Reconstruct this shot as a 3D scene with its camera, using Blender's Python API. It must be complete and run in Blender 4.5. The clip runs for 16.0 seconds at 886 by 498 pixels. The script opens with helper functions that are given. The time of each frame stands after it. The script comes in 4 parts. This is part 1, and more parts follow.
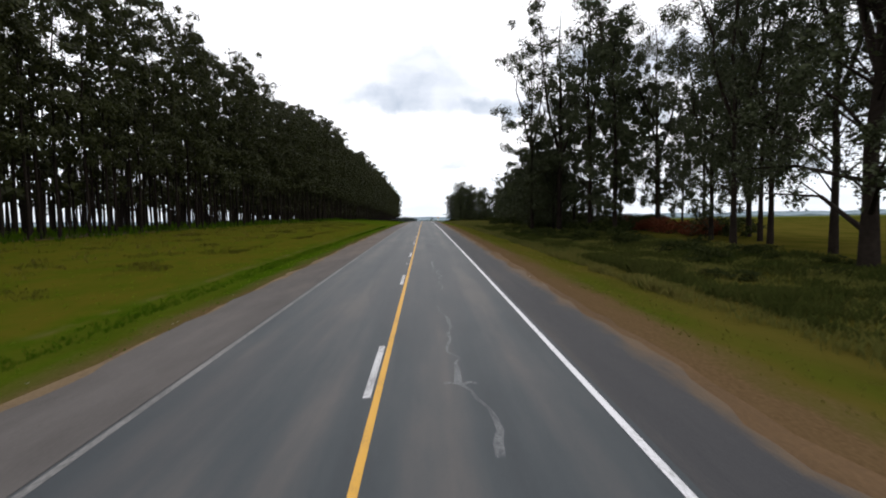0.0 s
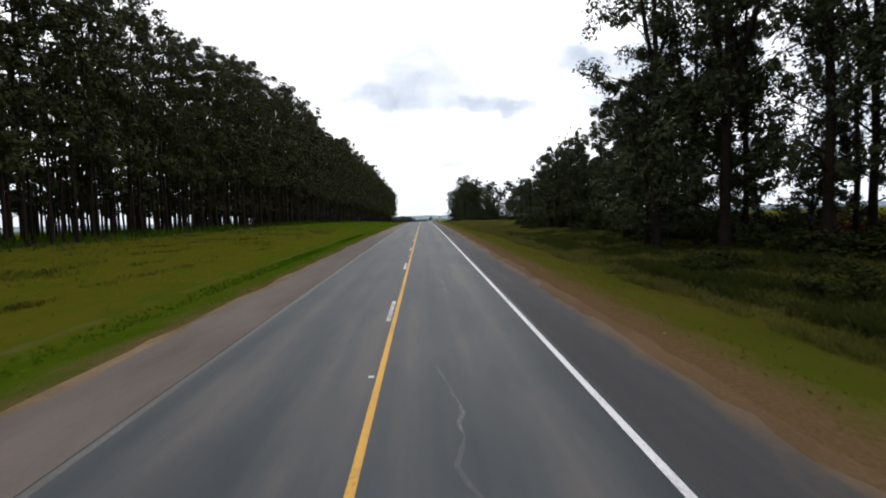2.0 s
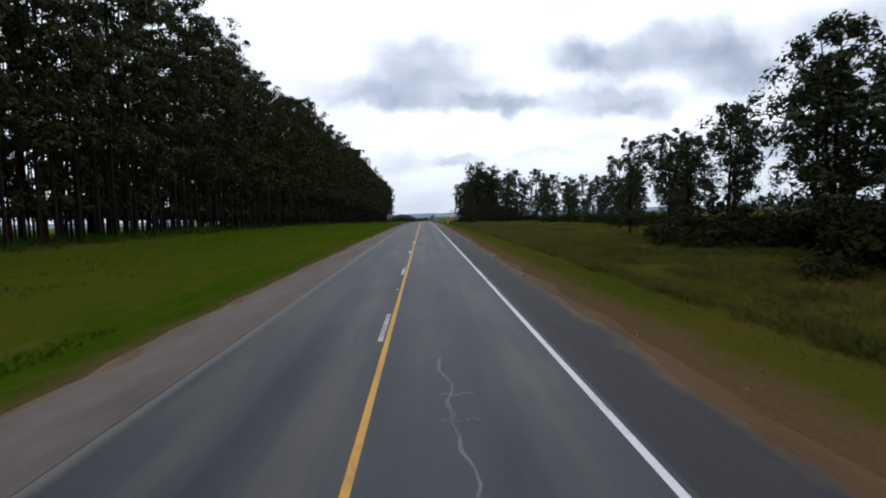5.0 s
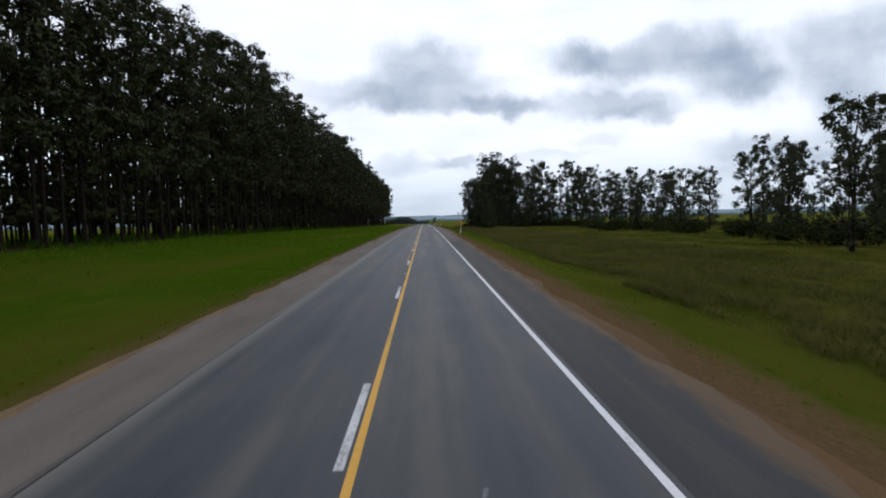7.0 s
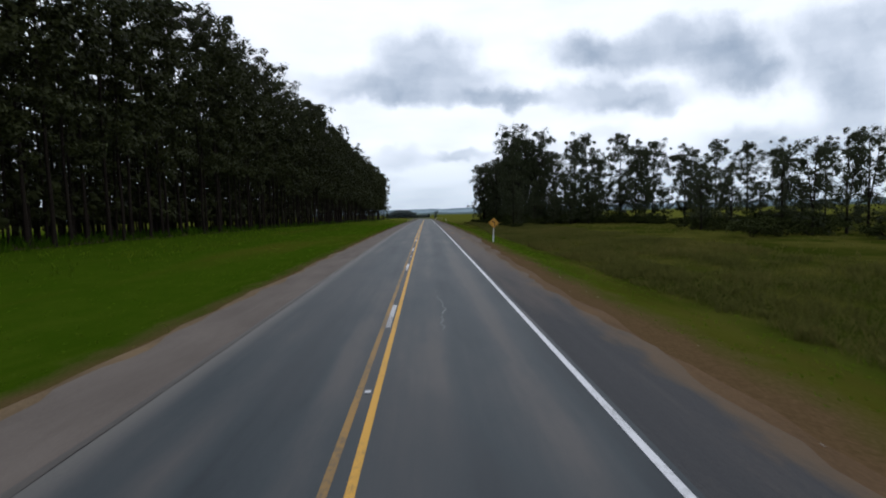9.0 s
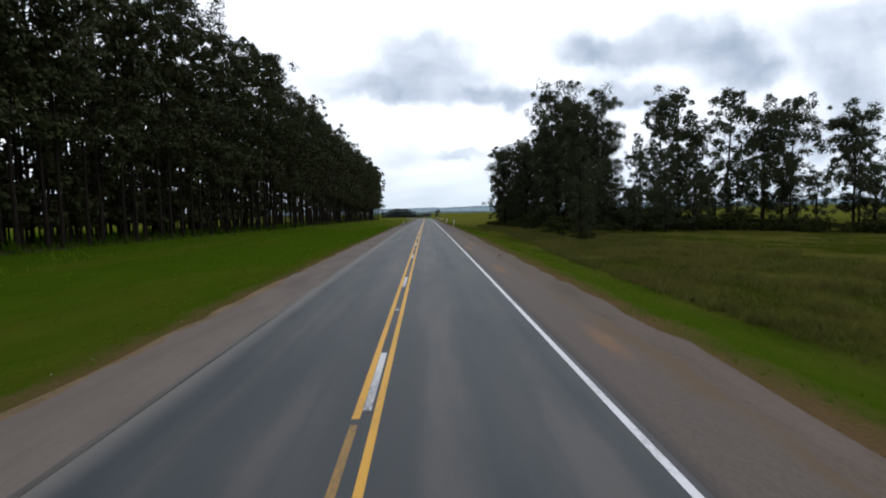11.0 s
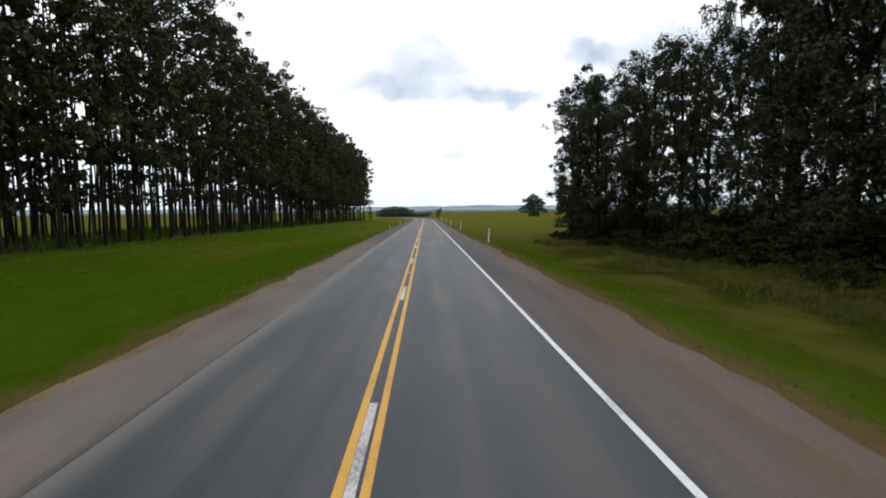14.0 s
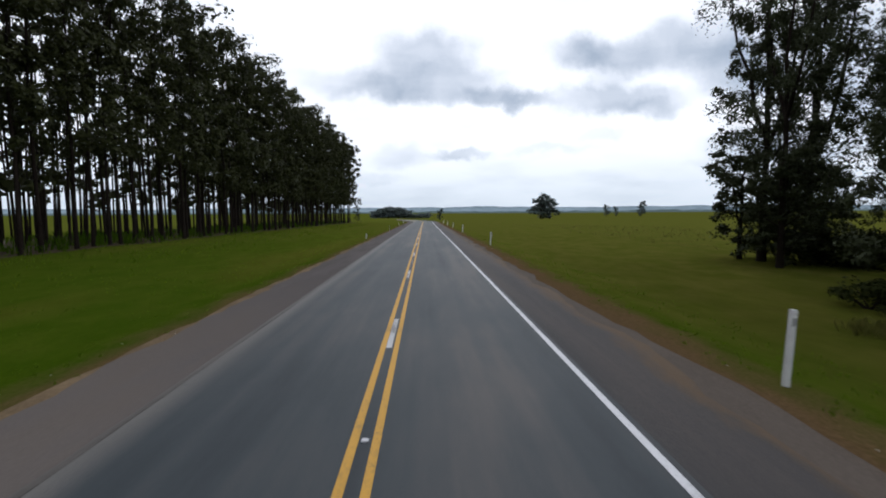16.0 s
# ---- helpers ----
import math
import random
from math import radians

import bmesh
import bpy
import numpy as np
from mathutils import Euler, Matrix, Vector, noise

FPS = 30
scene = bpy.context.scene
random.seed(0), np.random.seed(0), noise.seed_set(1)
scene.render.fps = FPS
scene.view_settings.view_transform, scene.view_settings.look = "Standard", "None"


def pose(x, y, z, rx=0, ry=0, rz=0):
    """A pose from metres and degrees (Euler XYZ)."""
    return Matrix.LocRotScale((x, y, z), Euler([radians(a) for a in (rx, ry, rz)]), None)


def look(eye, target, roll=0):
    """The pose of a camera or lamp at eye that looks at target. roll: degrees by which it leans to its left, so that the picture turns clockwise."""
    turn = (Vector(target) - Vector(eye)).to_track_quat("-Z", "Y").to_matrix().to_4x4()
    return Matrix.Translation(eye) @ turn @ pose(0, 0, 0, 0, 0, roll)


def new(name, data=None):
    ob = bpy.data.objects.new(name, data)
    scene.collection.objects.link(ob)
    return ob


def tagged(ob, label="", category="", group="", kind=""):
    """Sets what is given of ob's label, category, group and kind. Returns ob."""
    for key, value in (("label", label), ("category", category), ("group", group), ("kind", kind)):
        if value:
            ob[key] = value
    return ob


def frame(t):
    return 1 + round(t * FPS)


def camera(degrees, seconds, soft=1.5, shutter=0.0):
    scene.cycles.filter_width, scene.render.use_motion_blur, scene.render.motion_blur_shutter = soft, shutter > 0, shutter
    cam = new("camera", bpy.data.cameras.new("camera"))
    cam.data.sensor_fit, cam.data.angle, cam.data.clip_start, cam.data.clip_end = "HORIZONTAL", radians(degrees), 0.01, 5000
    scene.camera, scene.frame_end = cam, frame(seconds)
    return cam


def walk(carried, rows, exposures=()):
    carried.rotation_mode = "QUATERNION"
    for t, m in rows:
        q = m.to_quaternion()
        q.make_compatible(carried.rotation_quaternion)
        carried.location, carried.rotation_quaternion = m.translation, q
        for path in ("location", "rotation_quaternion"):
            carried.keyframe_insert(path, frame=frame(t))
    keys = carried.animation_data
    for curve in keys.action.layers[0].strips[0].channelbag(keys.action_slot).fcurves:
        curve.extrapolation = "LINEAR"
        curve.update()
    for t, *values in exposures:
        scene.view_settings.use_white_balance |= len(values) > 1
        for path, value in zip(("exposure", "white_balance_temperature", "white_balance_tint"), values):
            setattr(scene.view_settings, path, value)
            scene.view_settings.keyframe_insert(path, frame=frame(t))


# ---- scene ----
import itertools

# The road runs along +y; the yellow line of our lane lies at x = 0.
EYE = 3.0


def slope(y):
    """Slope of the road: up to a gentle crest, then evenly down, then level."""
    if y > 700:
        return radians(-0.40) * max(0.0, 1 - (y - 700) / 300)
    if y < 230:
        return radians(1.3 - 0.00521 * max(y, -60.0))
    u = min(y - 230.0, 200.0)
    return radians(0.10 - 0.00521 * (u - u * u / 400))


def make_profile():
    ys = np.arange(-400.0, 5200.0, 2.0)
    s = np.array([slope(v) for v in ys])
    z = np.concatenate(([0.0], np.cumsum((s[1:] + s[:-1]) * 0.5 * 2.0)))
    return ys, z - np.interp(0.0, ys, z)


PROFILE_Y, PROFILE_Z = make_profile()


def road_z(y):
    return np.interp(y, PROFILE_Y, PROFILE_Z)


# ---- camera ----
cam = camera(84.4, 16.0, soft=1.95, shutter=0.1)
ROWS = [  # seconds, x, y, pitch to the road, roll, yaw
    (0.0, 0.865, 0.79, -4.64, 0.90, -2.17),
    (0.5, 0.860, 11.52, -4.27, 1.15, -2.33),
    (1.0, 0.886, 22.22, -4.35, 1.32, -2.31),
    (1.5, 0.912, 32.84, -4.17, 1.40, -2.26),
    (2.0, 0.928, 43.28, -4.63, 1.74, -2.34),
    (2.5, 0.951, 53.60, -3.81, 1.77, -2.32),
    (3.0, 0.971, 63.87, -4.22, 1.89, -2.31),
    (3.5, 0.984, 74.16, -4.16, 1.81, -2.29),
    (4.0, 0.995, 84.50, -4.57, 1.68, -2.30),
    (6.5, 0.981, 136.49, -4.41, 1.80, -2.21),
    (7.0, 0.984, 146.87, -4.07, 1.32, -2.13),
    (7.5, 0.967, 157.18, -4.62, 1.35, -2.21),
    (8.0, 0.964, 167.47, -4.46, 1.55, -2.22),
    (8.5, 0.955, 177.77, -4.58, 1.45, -2.06),
    (11.0, 0.850, 229.29, -4.56, 1.31, -1.99),
    (11.5, 0.816, 239.67, -4.57, 1.07, -1.98),
    (12.0, 0.764, 250.05, -4.10, 0.95, -1.85),
    (12.5, 0.752, 260.48, -4.13, 0.91, -2.07),
    (13.0, 0.760, 271.00, -4.17, 0.77, -2.08),
    (13.5, 0.758, 281.56, -4.39, 0.51, -2.06),
    (14.0, 0.733, 292.01, -4.42, 0.61, -2.06),
    (14.5, 0.725, 302.47, -4.30, 0.72, -2.02),
    (15.0, 0.715, 312.94, -4.53, 0.93, -2.00),
    (15.5, 0.710, 323.40, -3.92, 0.49, -2.06),
    (16.0, 0.717, 333.73, -4.16, 0.36, -2.13),
]
walk(cam, [(t, pose(x, y, float(road_z(y)) + EYE, 90 + p + math.degrees(slope(y)), r, w)) for t, x, y, p, r, w in ROWS],
     exposures=[(0.0, 0.12, 6600, 12), (1.5, 0.17, 6600, 12), (3.5, -0.10, 6250, 11), (6.5, -0.42, 6050, 11), (8.5, -0.42, 6000, 10), (11.0, -0.2, 6150, 10), (12.5, 0.0, 6450, 10), (14.5, 0.10, 6450, 10), (16.0, -0.3, 6150, 11)])

# ---- sky and sun ----
SUN_EL, SUN_AZ = 52.0, 12.0   # degrees up, degrees to the right of the road


def nodes_of(tree):
    def add(kind, values=None, **props):
        n = tree.nodes.new(kind)
        for key, value in props.items():
            setattr(n, key, value)
        for key, value in (values or {}).items():
            if isinstance(value, bpy.types.NodeSocket):
                tree.links.new(value, n.inputs[key])
            else:
                n.inputs[key].default_value = value
        return n
    return add


def ramp_of(add, fac, stops):
    n = add("ShaderNodeValToRGB", {0: fac})
    e = n.color_ramp.elements
    while len(e) < len(stops):
        e.new(0.5)
    for k, (p, c) in enumerate(stops):
        e[k].position = p
        e[k].color = (*c, 1.0) if isinstance(c, tuple) else (c, c, c, 1.0)
    return n.outputs[0]


CLOUDS = [  # tangent of bearing, tangent of height, half width, half height, darkness
    (0.002, 0.308, 0.087, 0.049, 0.62),
    (0.001, 0.259, 0.145, 0.039, 0.62),
    (-0.051, 0.243, 0.104, 0.025, 0.60),
    (-0.173, 0.261, 0.087, 0.030, 0.38),
    (0.131, 0.232, 0.093, 0.021, 0.60),
    (0.211, 0.222, 0.069, 0.016, 0.45),
    (0.304, 0.316, 0.067, 0.037, 0.58),
    (0.390, 0.304, 0.087, 0.044, 0.62),
    (0.495, 0.325, 0.069, 0.049, 0.50),
    (0.385, 0.225, 0.150, 0.028, 0.55),
    (0.467, 0.201, 0.069, 0.019, 0.45),
    (0.631, 0.295, 0.087, 0.067, 0.70),
    (0.691, 0.261, 0.069, 0.046, 0.70),
    (0.606, 0.341, 0.127, 0.046, 0.40),
    (0.844, 0.316, 0.093, 0.081, 0.55),
    (0.907, 0.235, 0.093, 0.081, 0.62),
    (0.950, 0.371, 0.093, 0.069, 0.50),
    (0.670, 0.135, 0.093, 0.032, 0.42),
    (0.778, 0.112, 0.087, 0.019, 0.50),
    (0.646, 0.095, 0.104, 0.014, 0.30),
    (0.077, 0.114, 0.060, 0.012, 0.55),
    (-0.055, 0.109, 0.058, 0.019, 0.25),
    (-0.124, 0.070, 0.081, 0.012, 0.20),
    (0.245, 0.122, 0.081, 0.012, 0.22),
    (0.361, 0.152, 0.058, 0.016, 0.20),
    (0.862, 0.143, 0.104, 0.035, 0.40),
]


def make_world():
    world = bpy.data.worlds.new("overcast_sky")
    scene.world = world
    world.use_nodes = True
    tree = world.node_tree
    tree.nodes.clear()
    add = nodes_of(tree)
    sky = add("ShaderNodeTexSky", sky_type="NISHITA", sun_disc=False, sun_elevation=radians(SUN_EL), sun_rotation=radians(SUN_AZ))
    sky_dim = add("ShaderNodeVectorMath", {0: sky.outputs[0], 3: 0.10}, operation="SCALE")
    gen = add("ShaderNodeTexCoord").outputs["Generated"]
    sep = add("ShaderNodeSeparateXYZ", {0: gen})
    broad = add("ShaderNodeTexNoise", {"Vector": add("ShaderNodeVectorMath", {0: gen, 1: (2.2, 2.2, 6.0)}, operation="MULTIPLY").outputs[0], "Scale": 1.3, "Detail": 6.0, "Roughness": 0.55}).outputs[0]
    # bearing and height as tangents, stirred by noise for ragged cloud edges
    ahead = add("ShaderNodeMath", {0: sep.outputs[1], 1: 0.04}, operation="MAXIMUM").outputs[0]
    uv = add("ShaderNodeVectorMath", {0: gen, 1: add("ShaderNodeCombineXYZ", {0: ahead, 1: ahead, 2: ahead}).outputs[0]}, operation="DIVIDE").outputs[0]
    stir = add("ShaderNodeTexNoise", {"Vector": uv, "Scale": 11.0, "Detail": 6.0, "Roughness": 0.6}).outputs[1]
    stir = add("ShaderNodeVectorMath", {0: stir, 1: (0.5, 0.5, 0.5)}, operation="SUBTRACT").outputs[0]
    stir = add("ShaderNodeVectorMath", {0: stir, 1: (0.10, 0.0, 0.09)}, operation="MULTIPLY").outputs[0]
    uv = add("ShaderNodeVectorMath", {0: uv, 1: stir}, operation="ADD").outputs[0]
    grey = None
    for u, v, du, dv, dark in CLOUDS:
        d = add("ShaderNodeVectorMath", {0: uv, 1: (u, 1.0, v)}, operation="SUBTRACT").outputs[0]
        d = add("ShaderNodeVectorMath", {0: d, 1: (1 / du, 1.0, 1 / dv)}, operation="MULTIPLY").outputs[0]
        d = add("ShaderNodeVectorMath", {0: d}, operation="LENGTH").outputs[1]
        one = add("ShaderNodeMapRange", {0: d, 1: 1.5, 2: 0.4, 3: 0.0, 4: dark}, interpolation_type="SMOOTHSTEP").outputs[0]
        left = add("ShaderNodeMath", {0: 1.0, 1: one}, operation="SUBTRACT").outputs[0]
        grey = left if grey is None else add("ShaderNodeMath", {0: grey, 1: left}, operation="MULTIPLY").outputs[0]
    grey = add("ShaderNodeMath", {0: 1.0, 1: grey}, operation="SUBTRACT").outputs[0]
    lump = ramp_of(add, add("ShaderNodeTexNoise", {"Vector": uv, "Scale": 6.0, "Detail": 6.0, "Roughness": 0.5}).outputs[0], [(0.35, 0.62), (0.62, 0.98)])
    grey = add("ShaderNodeMath", {0: grey, 1: lump}, operation="MULTIPLY").outputs[0]
    elsewhere = ramp_of(add, broad, [(0.50, 0.0), (0.66, 0.75)])
    behind = add("ShaderNodeMapRange", {0: sep.outputs[1], 1: 0.55, 2: 0.2, 3: 0.12, 4: 1.0}).outputs[0]
    elsewhere = add("ShaderNodeMath", {0: elsewhere, 1: behind}, operation="MULTIPLY").outputs[0]
    grey = add("ShaderNodeMath", {0: grey, 1: elsewhere}, operation="MAXIMUM").outputs[0]
    fine = ramp_of(add, add("ShaderNodeTexNoise", {"Vector": add("ShaderNodeVectorMath", {0: gen, 1: (4.0, 4.0, 16.0)}, operation="MULTIPLY").outputs[0], "Scale": 1.6, "Detail": 5.0}).outputs[0], [(0.45, 0.0), (0.72, 0.42)])
    low = add("ShaderNodeMapRange", {0: sep.outputs[2], 1: 0.16, 2: 0.0, 3: 0.0, 4: 1.0}, interpolation_type="SMOOTHSTEP").outputs[0]
    fine = add("ShaderNodeMath", {0: fine, 1: add("ShaderNodeMath", {0: low, 1: 0.25, 2: 0.25}, operation="MULTIPLY_ADD").outputs[0]}, operation="MULTIPLY").outputs[0]
    grey = add("ShaderNodeMath", {0: grey, 1: fine}, operation="ADD", use_clamp=True).outputs[0]
    clear = add("ShaderNodeMix", {0: low, 6: (1.45, 1.47, 1.52, 1), 7: (0.96, 1.05, 1.14, 1)}, data_type="RGBA").outputs[2]
    cloud = add("ShaderNodeMix", {0: grey, 6: clear, 7: (0.28, 0.38, 0.51, 1)}, data_type="RGBA").outputs[2]
    mix = add("ShaderNodeMix", {0: 0.94, 6: sky_dim.outputs[0], 7: cloud}, data_type="RGBA").outputs[2]
    bg = add("ShaderNodeBackground", {0: mix, 1: 1.0})
    add("ShaderNodeOutputWorld", {0: bg.outputs[0]})


make_world()
sun_data = bpy.data.lights.new("sun", "SUN")
sun_data.energy, sun_data.angle, sun_data.color = 0.6, radians(25), (1.0, 0.96, 0.9)
sun = new("sun", sun_data)
el, az = radians(SUN_EL), radians(SUN_AZ)
toward = Vector((math.sin(az) * math.cos(el), math.cos(az) * math.cos(el), math.sin(el)))
sun.matrix_world = look(toward * 300, (0, 0, 0))


# ---- materials ----
def shader(name):
    m = bpy.data.materials.new(name)
    m.use_nodes = True
    m.node_tree.nodes.clear()
    return m, nodes_of(m.node_tree)


def scaled(add, pos, x, y, z):
    return add("ShaderNodeVectorMath", {0: pos, 1: (x, y, z)}, operation="MULTIPLY").outputs[0]


def blend(add, fac, a, b):
    return add("ShaderNodeMix", {0: fac, 6: a if not isinstance(a, tuple) else (*a, 1), 7: b if not isinstance(b, tuple) else (*b, 1)}, data_type="RGBA").outputs[2]


def finish(m, add, col, rough, spec, height=None, bump=0.0, depth=0.02):
    bsdf = add("ShaderNodeBsdfPrincipled", {"Base Color": col, "Roughness": rough, "Specular IOR Level": spec})
    if height is not None and bump:
        n = add("ShaderNodeBump", {"Strength": bump, "Distance": depth, "Height": height})
        m.node_tree.links.new(n.outputs[0], bsdf.inputs["Normal"])
    add("ShaderNodeOutputMaterial", {0: bsdf.outputs[0]})
    return m


def material(name, base, rough=0.9, grain=30.0, vary=0.25, bump=0.0, patches=0.4, spec=0.3, island=0.0):
    """A rough surface with fine grain and broad patches of a slightly other tone."""
    m, add = shader(name)
    pos = add("ShaderNodeTexCoord").outputs["Object"]
    fine = add("ShaderNodeTexNoise", {"Vector": pos, "Scale": grain, "Detail": 4.0}).outputs[0]
    broad = add("ShaderNodeTexNoise", {"Vector": pos, "Scale": patches, "Detail": 3.0}).outputs[0]
    both = add("ShaderNodeMath", {0: fine, 1: broad}, operation="ADD").outputs[0]
    if island:
        rnd = add("ShaderNodeNewGeometry").outputs["Random Per Island"]
        both = add("ShaderNodeMath", {0: rnd, 1: island, 2: both}, operation="MULTIPLY_ADD").outputs[0]
    lo = tuple(c * (1 - vary) for c in base)
    hi = tuple(c * (1 + vary) for c in base)
    col = ramp_of(add, add("ShaderNodeMath", {0: both, 1: 0.5}, operation="MULTIPLY").outputs[0], [(0.3, lo), (min(1.0, 0.7 + island * 0.5), hi)])
    return finish(m, add, col, rough, spec, fine, bump)


def road_material():
    """Worn asphalt: stone grain, long streaks, dark oil band and paler wheel tracks in each lane, patches."""
    m, add = shader("asphalt")
    pos = add("ShaderNodeTexCoord").outputs["Object"]
    fine = add("ShaderNodeTexNoise", {"Vector": pos, "Scale": 55.0, "Detail": 5.0}).outputs[0]
    streak = add("ShaderNodeTexNoise", {"Vector": scaled(add, pos, 1.3, 0.03, 1.0), "Scale": 1.0, "Detail": 4.0}).outputs[0]
    cloud = add("ShaderNodeTexNoise", {"Vector": scaled(add, pos, 0.7, 0.16, 1.0), "Scale": 1.0, "Detail": 5.0, "Roughness": 0.6}).outputs[0]
    x = add("ShaderNodeSeparateXYZ", {0: pos}).outputs[0]
    # two wheel tracks per lane, 1.8 m apart
    wave = add("ShaderNodeMath", {0: add("ShaderNodeMath", {0: x, 1: 3.56, 2: 0.0}, operation="MULTIPLY_ADD").outputs[0]}, operation="COSINE").outputs[0]
    tone = add("ShaderNodeMath", {0: wave, 1: -0.07, 2: streak}, operation="MULTIPLY_ADD").outputs[0]
    tone = add("ShaderNodeMath", {0: cloud, 1: 0.95, 2: add("ShaderNodeMath", {0: tone, 1: 0.075}, operation="SUBTRACT").outputs[0]}, operation="MULTIPLY_ADD").outputs[0]
    tone = add("ShaderNodeMath", {0: fine, 1: 0.34, 2: add("ShaderNodeMath", {0: tone, 1: 0.045}, operation="SUBTRACT").outputs[0]}, operation="MULTIPLY_ADD").outputs[0]
    col = ramp_of(add, add("ShaderNodeMath", {0: tone, 1: 0.5}, operation="MULTIPLY").outputs[0],
                  [(0.36, (0.014, 0.020, 0.025)), (0.47, (0.027, 0.035, 0.040)), (0.55, (0.041, 0.045, 0.048)), (0.64, (0.066, 0.062, 0.060))])
    repair = add("ShaderNodeTexNoise", {"Vector": scaled(add, pos, 0.32, 0.045, 1.0), "Scale": 1.0, "Detail": 2.0}).outputs[0]
    col = blend(add, ramp_of(add, repair, [(0.56, 0.0), (0.585, 0.45)]), col, (0.030, 0.034, 0.038))
    # pale dust and paint remains along the far edge, reaching further into the lane further on
    axes = add("ShaderNodeSeparateXYZ", {0: pos})
    drift = add("ShaderNodeTexNoise", {"Vector": scaled(add, pos, 1.0, 0.22, 1.0), "Scale": 1.0, "Detail": 5.0, "Roughness": 0.6}).outputs[0]
    inner = add("ShaderNodeMapRange", {0: axes.outputs[1], 1: 80.0, 2: 180.0, 3: -3.42, 4: -3.05}).outputs[0]
    off = add("ShaderNodeMath", {0: add("ShaderNodeMath", {0: drift, 1: 0.5}, operation="SUBTRACT").outputs[0], 1: 0.35, 2: axes.outputs[0]}, operation="MULTIPLY_ADD").outputs[0]
    cover = add("ShaderNodeMapRange", {0: off, 1: inner, 2: -3.58, 3: 0.0, 4: 1.0}, interpolation_type="SMOOTHSTEP").outputs[0]
    begun = add("ShaderNodeMapRange", {0: axes.outputs[1], 1: 40.0, 2: 60.0, 3: 0.0, 4: 1.0}).outputs[0]
    worn = ramp_of(add, add("ShaderNodeMath", {0: drift, 1: fine}, operation="ADD").outputs[0], [(0.70, 0.4), (1.15, 1.0)])
    cover = add("ShaderNodeMath", {0: add("ShaderNodeMath", {0: cover, 1: begun}, operation="MULTIPLY").outputs[0], 1: worn}, operation="MULTIPLY").outputs[0]
    col = blend(add, cover, col, (0.108, 0.101, 0.094))
    return finish(m, add, col, 0.66, 0.32, fine, 0.25, 0.01)


